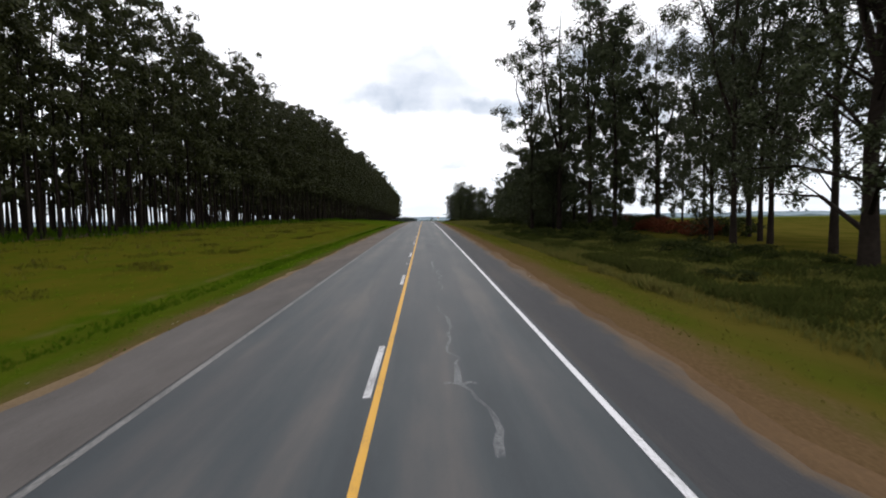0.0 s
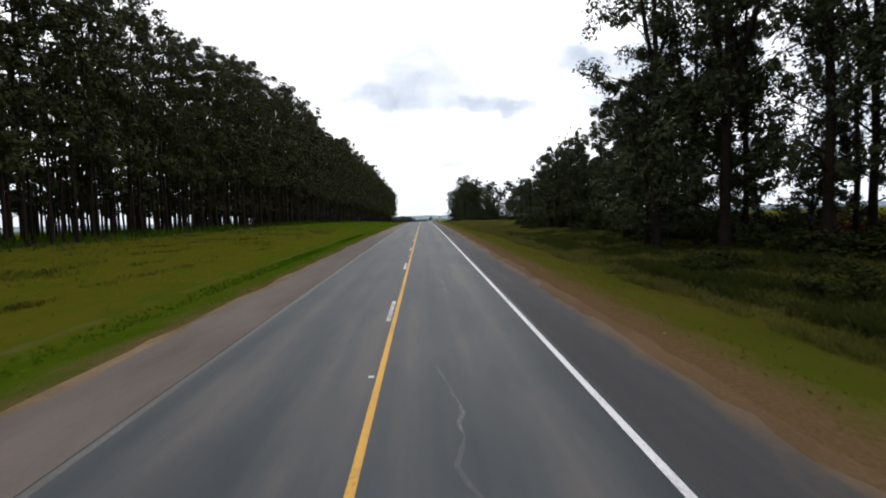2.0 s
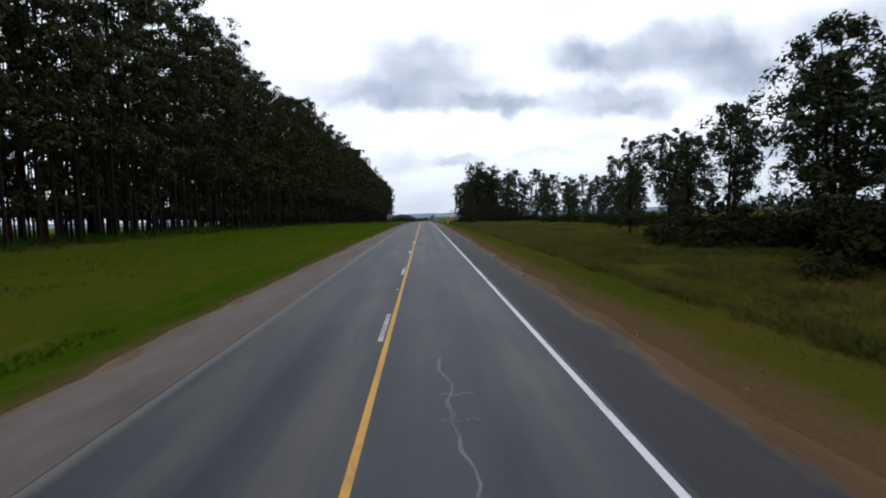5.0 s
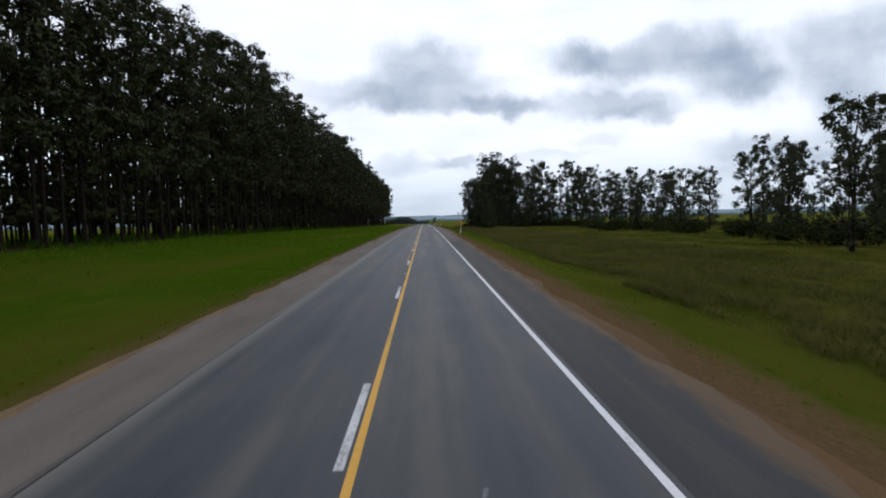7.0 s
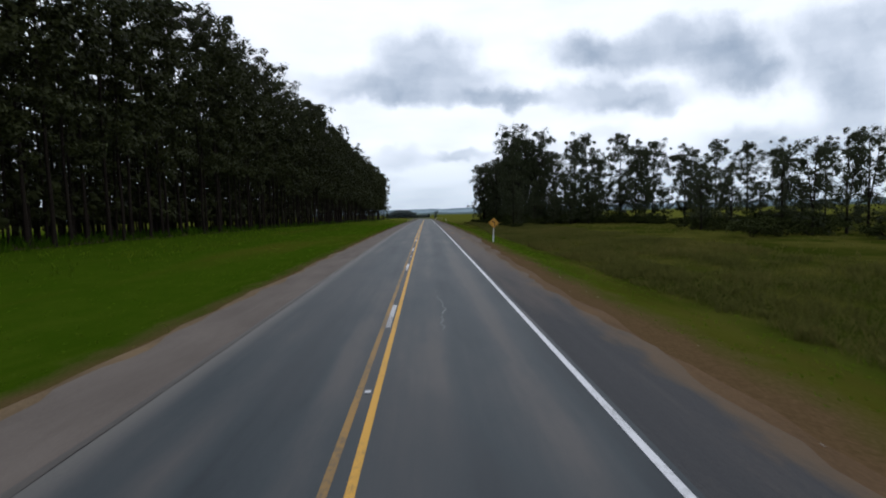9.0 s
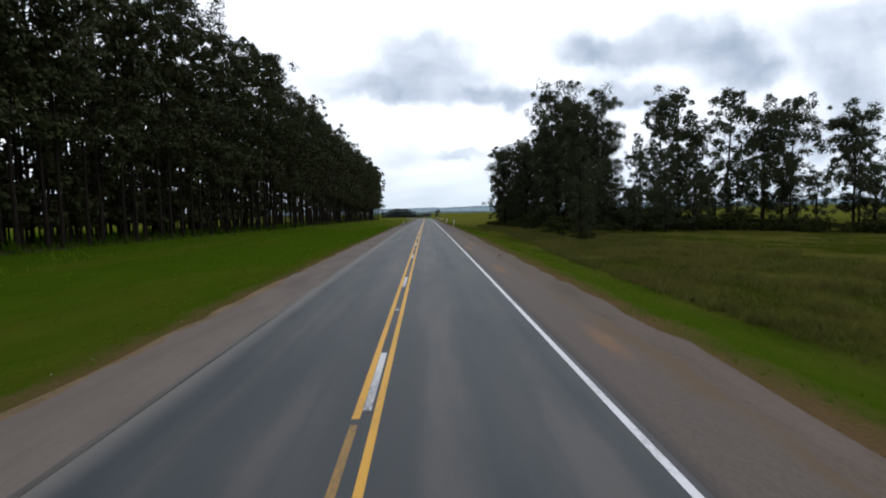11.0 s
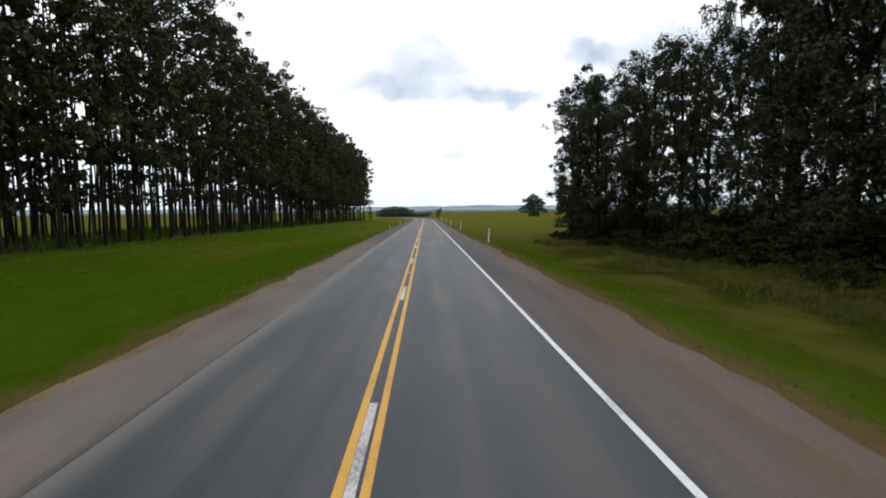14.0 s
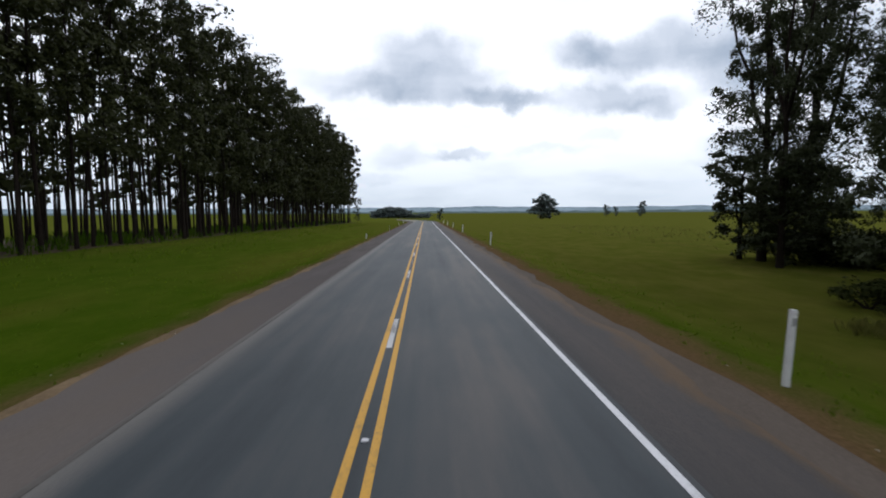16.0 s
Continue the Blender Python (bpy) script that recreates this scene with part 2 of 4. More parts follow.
def shoulder_material():
    """Old shoulder paving: grey asphalt strewn with pinkish grit."""
    m, add = shader("shoulder_asphalt")
    pos = add("ShaderNodeTexCoord").outputs["Object"]
    fine = add("ShaderNodeTexNoise", {"Vector": pos, "Scale": 30.0, "Detail": 6.0}).outputs[0]
    grit = add("ShaderNodeTexNoise", {"Vector": scaled(add, pos, 0.5, 0.025, 1.0), "Scale": 1.0, "Detail": 7.0, "Roughness": 0.6}).outputs[0]
    f = add("ShaderNodeMath", {0: fine, 1: 0.2, 2: grit}, operation="MULTIPLY_ADD").outputs[0]
    col = ramp_of(add, f, [(0.45, (0.025, 0.026, 0.029)), (0.62, (0.037, 0.037, 0.039)), (0.84, (0.078, 0.065, 0.057))])
    # a stretch of pinkish grit on the right-hand shoulder
    axes = add("ShaderNodeSeparateXYZ", {0: pos})
    spot = add("ShaderNodeTexNoise", {"Vector": scaled(add, pos, 0.9, 0.12, 1.0), "Scale": 1.0, "Detail": 6.0, "Roughness": 0.6}).outputs[0]
    reach = add("ShaderNodeMath", {0: spot, 1: 50.0, 2: axes.outputs[1]}, operation="MULTIPLY_ADD").outputs[0]
    start = add("ShaderNodeMapRange", {0: reach, 1: 222.0, 2: 246.0, 3: 0.0, 4: 0.9}).outputs[0]
    stop = add("ShaderNodeMapRange", {0: reach, 1: 322.0, 2: 345.0, 3: 1.0, 4: 0.25}).outputs[0]
    side = add("ShaderNodeMapRange", {0: axes.outputs[0], 1: 3.6, 2: 4.0, 3: 0.0, 4: 1.0}).outputs[0]
    cover = add("ShaderNodeMath", {0: start, 1: stop}, operation="MULTIPLY").outputs[0]
    cover = add("ShaderNodeMath", {0: cover, 1: side}, operation="MULTIPLY").outputs[0]
    grains = blend(add, ramp_of(add, fine, [(0.3, 0.0), (0.7, 1.0)]), (0.074, 0.058, 0.048), (0.112, 0.089, 0.074))
    col = blend(add, cover, col, grains)
    # smears of reddish earth
    for cx, cy, rx, ry in ((4.16, 269.0, 0.26, 2.6), (4.5, 253.5, 0.25, 2.2), (4.9, 272.5, 0.4, 2.5), (4.8, 240.0, 0.3, 1.6)):
        d = add("ShaderNodeVectorMath", {0: pos, 1: (cx, cy, 0.0)}, operation="SUBTRACT").outputs[0]
        d = add("ShaderNodeVectorMath", {0: d, 1: (1 / rx, 1 / ry, 0.0)}, operation="MULTIPLY").outputs[0]
        d = add("ShaderNodeVectorMath", {0: d}, operation="LENGTH").outputs[1]
        d = add("ShaderNodeMath", {0: spot, 1: -1.6, 2: d}, operation="MULTIPLY_ADD").outputs[0]
        col = blend(add, add("ShaderNodeMapRange", {0: d, 1: 0.35, 2: -0.35, 3: 0.0, 4: 0.85}).outputs[0], col, (0.150, 0.086, 0.046))
    # earth carried in over the edges
    off = add("ShaderNodeMath", {0: add("ShaderNodeSeparateXYZ", {0: pos}).outputs[0]}, operation="ABSOLUTE").outputs[0]
    patch = add("ShaderNodeTexNoise", {"Vector": scaled(add, pos, 1.6, 0.5, 1.0), "Scale": 1.0, "Detail": 6.0, "Roughness": 0.65}).outputs[0]
    edge = add("ShaderNodeMath", {0: patch, 1: 1.6, 2: off}, operation="MULTIPLY_ADD").outputs[0]
    col = blend(add, add("ShaderNodeMapRange", {0: edge, 1: 5.75, 2: 6.25, 3: 0.0, 4: 0.95}).outputs[0], col, (0.090, 0.060, 0.034))
    return finish(m, add, col, 0.85, 0.25, fine, 0.5, 0.02)


def ground_material():
    """Verge and pasture: fresh green, olive and straw patches drawn out along the road."""
    m, add = shader("pasture")
    pos = add("ShaderNodeTexCoord").outputs["Object"]
    broad = add("ShaderNodeTexNoise", {"Vector": scaled(add, pos, 0.13, 0.022, 1.0), "Scale": 1.0, "Detail": 6.0, "Roughness": 0.6}).outputs[0]
    mid = add("ShaderNodeTexNoise", {"Vector": scaled(add, pos, 1.0, 0.5, 1.0), "Scale": 0.8, "Detail": 6.0, "Roughness": 0.65}).outputs[0]
    fine = add("ShaderNodeTexNoise", {"Vector": pos, "Scale": 14.0, "Detail": 4.0, "Roughness": 0.7}).outputs[0]
    a = blend(add, ramp_of(add, broad, [(0.50, 0.0), (0.68, 0.9)]), (0.028, 0.056, 0.002), (0.062, 0.056, 0.008))
    b = blend(add, ramp_of(add, mid, [(0.40, 0.0), (0.75, 0.8)]), a, (0.047, 0.071, 0.005))
    c = blend(add, ramp_of(add, fine, [(0.35, 0.4), (0.58, 0.0)]), b, (0.020, 0.032, 0.002))
    x = add("ShaderNodeSeparateXYZ", {0: pos}).outputs[0]
    edge = add("ShaderNodeMath", {0: broad, 1: 5.0, 2: x}, operation="MULTIPLY_ADD").outputs[0]
    long_grass = add("ShaderNodeMapRange", {0: edge, 1: 10.5, 2: 14.5, 3: 0.0, 4: 0.85}).outputs[0]
    clump = add("ShaderNodeTexNoise", {"Vector": scaled(add, pos, 0.30, 0.16, 1.0), "Scale": 1.0, "Detail": 6.0, "Roughness": 0.62}).outputs[0]
    olive = blend(add, ramp_of(add, clump, [(0.43, 0.0), (0.61, 1.0)]), (0.018, 0.024, 0.003), (0.058, 0.053, 0.012))
    c = blend(add, long_grass, c, olive)
    verge_right = add("ShaderNodeMapRange", {0: x, 1: 4.0, 2: 6.0, 3: 0.0, 4: 0.9}).outputs[0]
    young = add("ShaderNodeMapRange", {0: add("ShaderNodeSeparateXYZ", {0: pos}).outputs[1], 1: 100.0, 2: 200.0, 3: 1.0, 4: 0.15}).outputs[0]
    verge_right = add("ShaderNodeMath", {0: verge_right, 1: young}, operation="MULTIPLY").outputs[0]
    c = blend(add, add("ShaderNodeMath", {0: verge_right, 1: ramp_of(add, clump, [(0.35, 0.4), (0.62, 1.0)])}, operation="MULTIPLY").outputs[0], c, (0.064, 0.052, 0.010))
    y = add("ShaderNodeSeparateXYZ", {0: pos}).outputs[1]
    dry = add("ShaderNodeMapRange", {0: add("ShaderNodeMath", {0: broad, 1: 90.0, 2: y}, operation="MULTIPLY_ADD").outputs[0], 1: 205.0, 2: 150.0, 3: 0.0, 4: 1.0}).outputs[0]
    bank = add("ShaderNodeMapRange", {0: add("ShaderNodeMath", {0: mid, 1: -4.0, 2: x}, operation="MULTIPLY_ADD").outputs[0], 1: -10.5, 2: -13.0, 3: 0.0, 4: 1.0}).outputs[0]
    dry = add("ShaderNodeMath", {0: dry, 1: bank}, operation="MULTIPLY").outputs[0]
    dry = add("ShaderNodeMath", {0: dry, 1: ramp_of(add, mid, [(0.34, 0.35), (0.60, 0.92)])}, operation="MULTIPLY").outputs[0]
    c = blend(add, dry, c, (0.062, 0.055, 0.006))
    # a thin worn track through the grass along the ditch
    line = add("ShaderNodeMath", {0: add("ShaderNodeMath", {0: add("ShaderNodeMath", {0: broad, 1: 1.2, 2: x}, operation="MULTIPLY_ADD").outputs[0], 1: 8.95}, operation="ADD").outputs[0]}, operation="ABSOLUTE").outputs[0]
    track = add("ShaderNodeMapRange", {0: line, 1: 0.30, 2: 0.02, 3: 0.0, 4: 0.6}).outputs[0]
    reach = add("ShaderNodeMapRange", {0: y, 1: 145.0, 2: 110.0, 3: 0.0, 4: 1.0}).outputs[0]
    track = add("ShaderNodeMath", {0: track, 1: reach}, operation="MULTIPLY").outputs[0]
    track = add("ShaderNodeMath", {0: track, 1: ramp_of(add, mid, [(0.42, 0.0), (0.62, 1.0)])}, operation="MULTIPLY").outputs[0]
    c = blend(add, track, c, (0.086, 0.072, 0.030))
    # pasture paler far along the road: distance haze put into its olive tone
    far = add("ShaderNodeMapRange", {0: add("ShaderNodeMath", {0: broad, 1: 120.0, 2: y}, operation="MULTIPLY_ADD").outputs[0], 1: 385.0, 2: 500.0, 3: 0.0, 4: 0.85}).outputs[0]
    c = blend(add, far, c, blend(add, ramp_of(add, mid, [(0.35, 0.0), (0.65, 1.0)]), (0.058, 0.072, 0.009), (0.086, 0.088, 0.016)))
    # drier olive grass beside the road past the last trees
    ripe = add("ShaderNodeMapRange", {0: add("ShaderNodeMath", {0: broad, 1: 60.0, 2: y}, operation="MULTIPLY_ADD").outputs[0], 1: 360.0, 2: 400.0, 3: 0.0, 4: 0.7}).outputs[0]
    ripe = add("ShaderNodeMath", {0: ripe, 1: add("ShaderNodeMapRange", {0: x, 1: 5.0, 2: 8.0, 3: 0.0, 4: 1.0}).outputs[0]}, operation="MULTIPLY").outputs[0]
    c = blend(add, ripe, c, blend(add, ramp_of(add, mid, [(0.35, 0.0), (0.65, 1.0)]), (0.058, 0.070, 0.009), (0.088, 0.082, 0.018)))
    # bare brown earth showing through beside the gravel, thinning outwards
    off = add("ShaderNodeMath", {0: x}, operation="ABSOLUTE").outputs[0]
    gap = add("ShaderNodeMath", {0: mid, 1: -2.6, 2: off}, operation="MULTIPLY_ADD").outputs[0]
    gap = add("ShaderNodeMath", {0: fine, 1: -1.1, 2: gap}, operation="MULTIPLY_ADD").outputs[0]
    wide = add("ShaderNodeMapRange", {0: x, 1: -3.0, 2: 3.0, 3: 0.75, 4: 0.0}).outputs[0]
    gap = add("ShaderNodeMath", {0: gap, 1: wide}, operation="ADD").outputs[0]
    bare = add("ShaderNodeMapRange", {0: gap, 1: 6.1, 2: 4.6, 3: 0.0, 4: 0.95}).outputs[0]
    earth = blend(add, ramp_of(add, fine, [(0.3, 0.0), (0.7, 1.0)]), (0.066, 0.041, 0.020), (0.110, 0.070, 0.037))
    bare = add("ShaderNodeMath", {0: bare, 1: add("ShaderNodeMapRange", {0: y, 1: 545.0, 2: 515.0, 3: 0.0, 4: 1.0}).outputs[0]}, operation="MULTIPLY").outputs[0]
    c = blend(add, bare, c, earth)
    return finish(m, add, c, 1.0, 0.0, fine, 0.5, 0.08)


def grit_material(name, stops, grain, bump):
    """Loose grit whose colour changes along the road: stops are (y, colour)."""
    m, add = shader(name)
    pos = add("ShaderNodeTexCoord").outputs["Object"]
    y = add("ShaderNodeSeparateXYZ", {0: pos}).outputs[1]
    fine = add("ShaderNodeTexNoise", {"Vector": pos, "Scale": grain, "Detail": 6.0, "Roughness": 0.65}).outputs[0]
    patch = add("ShaderNodeTexNoise", {"Vector": scaled(add, pos, 0.9, 0.25, 1.0), "Scale": 1.0, "Detail": 6.0, "Roughness": 0.6}).outputs[0]
    mixed = add("ShaderNodeMath", {0: patch, 1: 50.0, 2: y}, operation="MULTIPLY_ADD").outputs[0]
    col = add("ShaderNodeRGB").outputs[0]
    col.default_value = (*stops[0][1], 1)
    for at, c in stops[1:]:
        col = blend(add, add("ShaderNodeMapRange", {0: mixed, 1: at + 13.0, 2: at + 37.0, 3: 0.0, 4: 1.0}).outputs[0], col, c)
    tone = add("ShaderNodeMath", {0: patch, 1: 0.9, 2: fine}, operation="MULTIPLY_ADD").outputs[0]
    tone = add("ShaderNodeMapRange", {0: tone, 1: 0.55, 2: 1.35, 3: 0.62, 4: 1.38}).outputs[0]
    col = add("ShaderNodeVectorMath", {0: col, 3: tone}, operation="SCALE").outputs[0]
    return finish(m, add, col, 0.95, 0.08, fine, bump, 0.02)


def worn_paint(name, paint, under, wear):
    """Road paint scraped away in flakes and along tyre paths."""
    m, add = shader(name)
    pos = add("ShaderNodeTexCoord").outputs["Object"]
    flake = add("ShaderNodeTexNoise", {"Vector": pos, "Scale": 22.0, "Detail": 6.0, "Roughness": 0.7}).outputs[0]
    broad = add("ShaderNodeTexNoise", {"Vector": pos, "Scale": 0.6, "Detail": 4.0}).outputs[0]
    f = add("ShaderNodeMath", {0: broad, 1: 0.6, 2: flake}, operation="MULTIPLY_ADD").outputs[0]
    col = blend(add, ramp_of(add, f, [(wear, 0.0), (wear + 0.22, 1.0)]), under, paint)
    return finish(m, add, col, 0.7, 0.3, flake, 0.15, 0.01)


def blade_material(name, base):
    """Thin blades: a little light comes through them."""
    m, add = shader(name)
    pos = add("ShaderNodeTexCoord").outputs["Object"]
    broad = add("ShaderNodeTexNoise", {"Vector": pos, "Scale": 0.12, "Detail": 4.0}).outputs[0]
    rnd = add("ShaderNodeNewGeometry").outputs["Random Per Island"]
    f = add("ShaderNodeMath", {0: rnd, 1: 0.35, 2: broad}, operation="MULTIPLY_ADD").outputs[0]
    col = ramp_of(add, f, [(0.35, tuple(c * 0.7 for c in base)), (0.65, base), (0.9, (base[0] * 1.35, base[1] * 1.15, base[2] * 1.3))])
    a = add("ShaderNodeBsdfDiffuse", {0: col})
    b = add("ShaderNodeBsdfTranslucent", {0: col})
    mix = add("ShaderNodeMixShader", {0: 0.45, 1: a.outputs[0], 2: b.outputs[0]})
    add("ShaderNodeOutputMaterial", {0: mix.outputs[0]})
    return m


M_ASPHALT = road_material()
M_SHOULDER = shoulder_material()
M_DIRT = grit_material("brown_gravel", [(0, (0.088, 0.054, 0.027)), (226, (0.100, 0.080, 0.066)), (334, (0.080, 0.066, 0.055))], 18.0, 0.5)
M_GRIT = grit_material("shoulder_grit", [(0, (0.086, 0.079, 0.075)), (32, (0.106, 0.089, 0.078)), (78, (0.087, 0.078, 0.073)), (106, (0.122, 0.103, 0.090)), (345, (0.076, 0.067, 0.064))], 42.0, 0.25)
M_SAND = material("tan_gravel", (0.132, 0.094, 0.056), 0.95, 16.0, 0.45, 0.6, 0.5, 0.05)
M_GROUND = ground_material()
M_YELLOW = worn_paint("yellow_paint", (0.52, 0.285, 0.042), (0.17, 0.12, 0.055), 0.54)
M_YELLOW_OLD = worn_paint("faded_yellow_paint", (0.26, 0.15, 0.04), (0.11, 0.085, 0.055), 0.66)
M_WHITE = worn_paint("white_paint", (0.58, 0.58, 0.60), (0.26, 0.26, 0.26), 0.56)
M_DASH = worn_paint("worn_dash_paint", (0.50, 0.50, 0.51), (0.15, 0.15, 0.15), 0.66)
M_WHITE_OLD = worn_paint("faded_white_paint", (0.190, 0.185, 0.180), (0.085, 0.084, 0.083), 0.72)
M_WHITE_GONE = worn_paint("worn_off_white_paint", (0.145, 0.140, 0.134), (0.072, 0.070, 0.068), 0.76)
M_TAR = material("tar", (0.068, 0.061, 0.055), 0.6, 20.0, 0.3)
M_CRACK = worn_paint("pale_crack_filler", (0.15, 0.155, 0.16), (0.048, 0.054, 0.059), 0.74)
M_BARK = material("eucalypt_bark", (0.018, 0.014, 0.011), 0.95, 6.0, 0.5, 0.4, 0.8, 0.03)
M_LEAF = material("eucalypt_leaf", (0.031, 0.035, 0.011), 0.55, 3.0, 0.6, 0.0, 0.25, 0.07, island=0.6)
# paler, greyer eucalypt leaf: windscreen glare over the right-hand trees put into colour
M_LEAF_RIGHT = material("roadside_leaf", (0.036, 0.043, 0.020), 0.62, 3.0, 0.6, 0.0, 0.25, 0.05, island=0.6)
M_SCRUB = material("scrub_leaf", (0.023, 0.028, 0.008), 0.9, 3.0, 0.5, 0.0, 0.3, 0.02, island=0.6)
M_RUST = material("rusty_leaf", (0.085, 0.026, 0.012), 0.9, 3.0, 0.5, 0.0, 0.3, 0.02, island=0.6)
# leaves of far trees: distance haze mixed into the green, stronger in the second
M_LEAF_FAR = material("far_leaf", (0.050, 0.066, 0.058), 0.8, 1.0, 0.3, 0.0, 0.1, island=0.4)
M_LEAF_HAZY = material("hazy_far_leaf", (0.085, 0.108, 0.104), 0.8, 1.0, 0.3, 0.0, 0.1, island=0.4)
M_GRASS = blade_material("grass_blade", (0.092, 0.148, 0.010))
M_RUSH = blade_material("ditch_grass_blade", (0.040, 0.084, 0.004))
M_WEED = blade_material("tall_grass_blade", (0.100, 0.102, 0.026))
M_DRY_GRASS = blade_material("dry_verge_blade", (0.105, 0.098, 0.022))
# weed blades darkened to carry the shade below the roadside trees
M_SHADED_WEED = blade_material("shaded_weed_blade", (0.040, 0.050, 0.012))
M_BANK_WEED = blade_material("bank_weed_blade", (0.064, 0.064, 0.012))
M_POST = material("white_painted_post", (0.66, 0.66, 0.64), 0.6, 20.0, 0.15, 0.2, 3.0)
M_SIGN = material("amber_sign_face", (0.50, 0.25, 0.03), 0.45, 12.0, 0.12, 0.0, 2.0)
M_BLACK = material("black_sign_paint", (0.015, 0.014, 0.013), 0.5, 20.0, 0.2)
M_STEEL = material("galvanised_steel", (0.34, 0.34, 0.33), 0.5, 20.0, 0.2)
M_LITTER = material("leaf_litter", (0.040, 0.030, 0.014), 0.95, 9.0, 0.5, 0.5, 0.4, 0.05)
M_STONE = material("pale_stone", (0.34, 0.31, 0.27), 0.9, 15.0, 0.3, 0.3, 3.0, island=0.5)
# hills and tree belt on the horizon: base colours include painted distance haze
M_HILL = material("haze_tinted_hill", (0.20, 0.255, 0.29), 1.0, 0.02, 0.22, 0.0, 0.004, 0.0)
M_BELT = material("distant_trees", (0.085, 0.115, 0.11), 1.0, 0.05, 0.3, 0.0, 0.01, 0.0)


# ---- mesh helpers ----
def mesh_of(name, verts, faces, mat, smooth=False):
    me = bpy.data.meshes.new(name)
    me.from_pydata([tuple(v) for v in verts], [], [tuple(f) for f in faces])
    me.materials.append(mat)
    if smooth:
        me.polygons.foreach_set("use_smooth", [True] * len(me.polygons))
    me.update()
    return me


def mesh_np(name, verts, faces, mat):
    """A mesh from arrays whose faces all have the same number of corners."""
    me = bpy.data.meshes.new(name)
    n, c = faces.shape
    me.vertices.add(len(verts))
    me.vertices.foreach_set("co", np.ascontiguousarray(verts, dtype=np.float32).ravel())
    me.loops.add(n * c)
    me.loops.foreach_set("vertex_index", np.ascontiguousarray(faces, dtype=np.int32).ravel())
    me.polygons.add(n)
    me.polygons.foreach_set("loop_start", np.arange(0, n * c, c, dtype=np.int32))
    me.materials.append(mat)
    me.update(calc_edges=True)
    me.validate()
    return me


CURVE_FROM, CURVE_RADIUS = 525.0, 300.0


def along(x, s, lift=0.0):
    """World place at the offset x from the road's axis, s metres along it; the road bends left past the crest."""
    if s <= CURVE_FROM:
        return (x, s, float(road_z(s)) + lift)
    a = (s - CURVE_FROM) / CURVE_RADIUS
    r = CURVE_RADIUS + x
    wx, wy = -CURVE_RADIUS + r * math.cos(a), CURVE_FROM + r * math.sin(a)
    return (wx, wy, float(road_z(wy)) + lift)


def strip(name, x0, x1, y0, y1, lift, mat, step=6.0, thick=0.0, ragged=(0.0, 0.0)):
    """A band laid along the road between two offsets from its axis, with side walls where it has thickness."""
    n = max(2, int(math.ceil((y1 - y0) / step)) + 1)
    verts, faces = [], []
    for k in range(n):
        y = y0 + (y1 - y0) * k / (n - 1)
        a = x0 + ragged[0] * (noise.noise((x0 * 3, y * 0.35, 1.0)) + 0.5 * noise.noise((x0, y * 1.3, 2.0)))
        b = x1 + ragged[1] * (noise.noise((x1 * 3, y * 0.35, 4.0)) + 0.5 * noise.noise((x1, y * 1.3, 7.0)))
        verts += [along(a, y, lift), along(b, y, lift)]
        if thick:
            verts += [along(a, y, lift - thick), along(b, y, lift - thick)]
    w = 4 if thick else 2
    for k in range(n - 1):
        i = w * k
        faces.append((i, i + 1, i + 1 + w, i + w))
        if thick:
            faces += [(i + 2, i, i + w, i + w + 2), (i + 1, i + 3, i + w + 3, i + w + 1)]
    return mesh_of(name, verts, faces, mat)


def part(name, bm, mat, parent, label=""):
    me = bpy.data.meshes.new(name)
    bm.to_mesh(me)
    bm.free()
    me.materials.append(mat)
    o = new(name, me)
    o.parent = parent
    return tagged(o, label)


def box(sx, sy, sz, centre=(0, 0, 0), bevel=0.0, turn=None):
    bm = bmesh.new()
    bmesh.ops.create_cube(bm, size=1.0)
    bmesh.ops.scale(bm, vec=(sx, sy, sz), verts=bm.verts)
    if bevel:
        bmesh.ops.bevel(bm, geom=bm.edges[:], offset=bevel, segments=2, affect="EDGES")
    if turn:
        bmesh.ops.rotate(bm, cent=(0, 0, 0), matrix=Euler(turn).to_matrix(), verts=bm.verts)
    bmesh.ops.translate(bm, vec=centre, verts=bm.verts)
    return bm


# ---- ground ----
def verge(x, y):
    """Height of the ground beside the road over the road's own level."""
    bank = float(np.interp(y, [180, 340], [1.0, 0.25]))
    return float(np.interp(x, [-4000, -400, -80, -45, -30, -20, -12, -8.5, -6.8, -5.2, 5.2, 7.0, 10.5, 15.0, 22.0, 35.0, 60.0, 400.0, 4000],
                           [0.0, 0.0, 0.0, bank * 0.9, bank, bank * 0.55, bank * 0.1 - 0.15, -0.32, -0.16, -0.06, -0.06, -0.12, -0.65, -0.6, -0.4, -0.3, -0.9, -1.5, 0.0]))


def outward(x):
    """Offset from the axis of what stands off the road, by the plan's scale."""
    return 0.85 + (x - 0.85) * 1.044


def rough(x, y):
    return 0.10 * noise.noise((x * 0.16, y * 0.12, 0.0)) * min(1.0, max(0.0, (abs(x) - 8) / 4))


def ground_z(x, y):
    return float(road_z(y)) + verge(x, y) + rough(x, y)


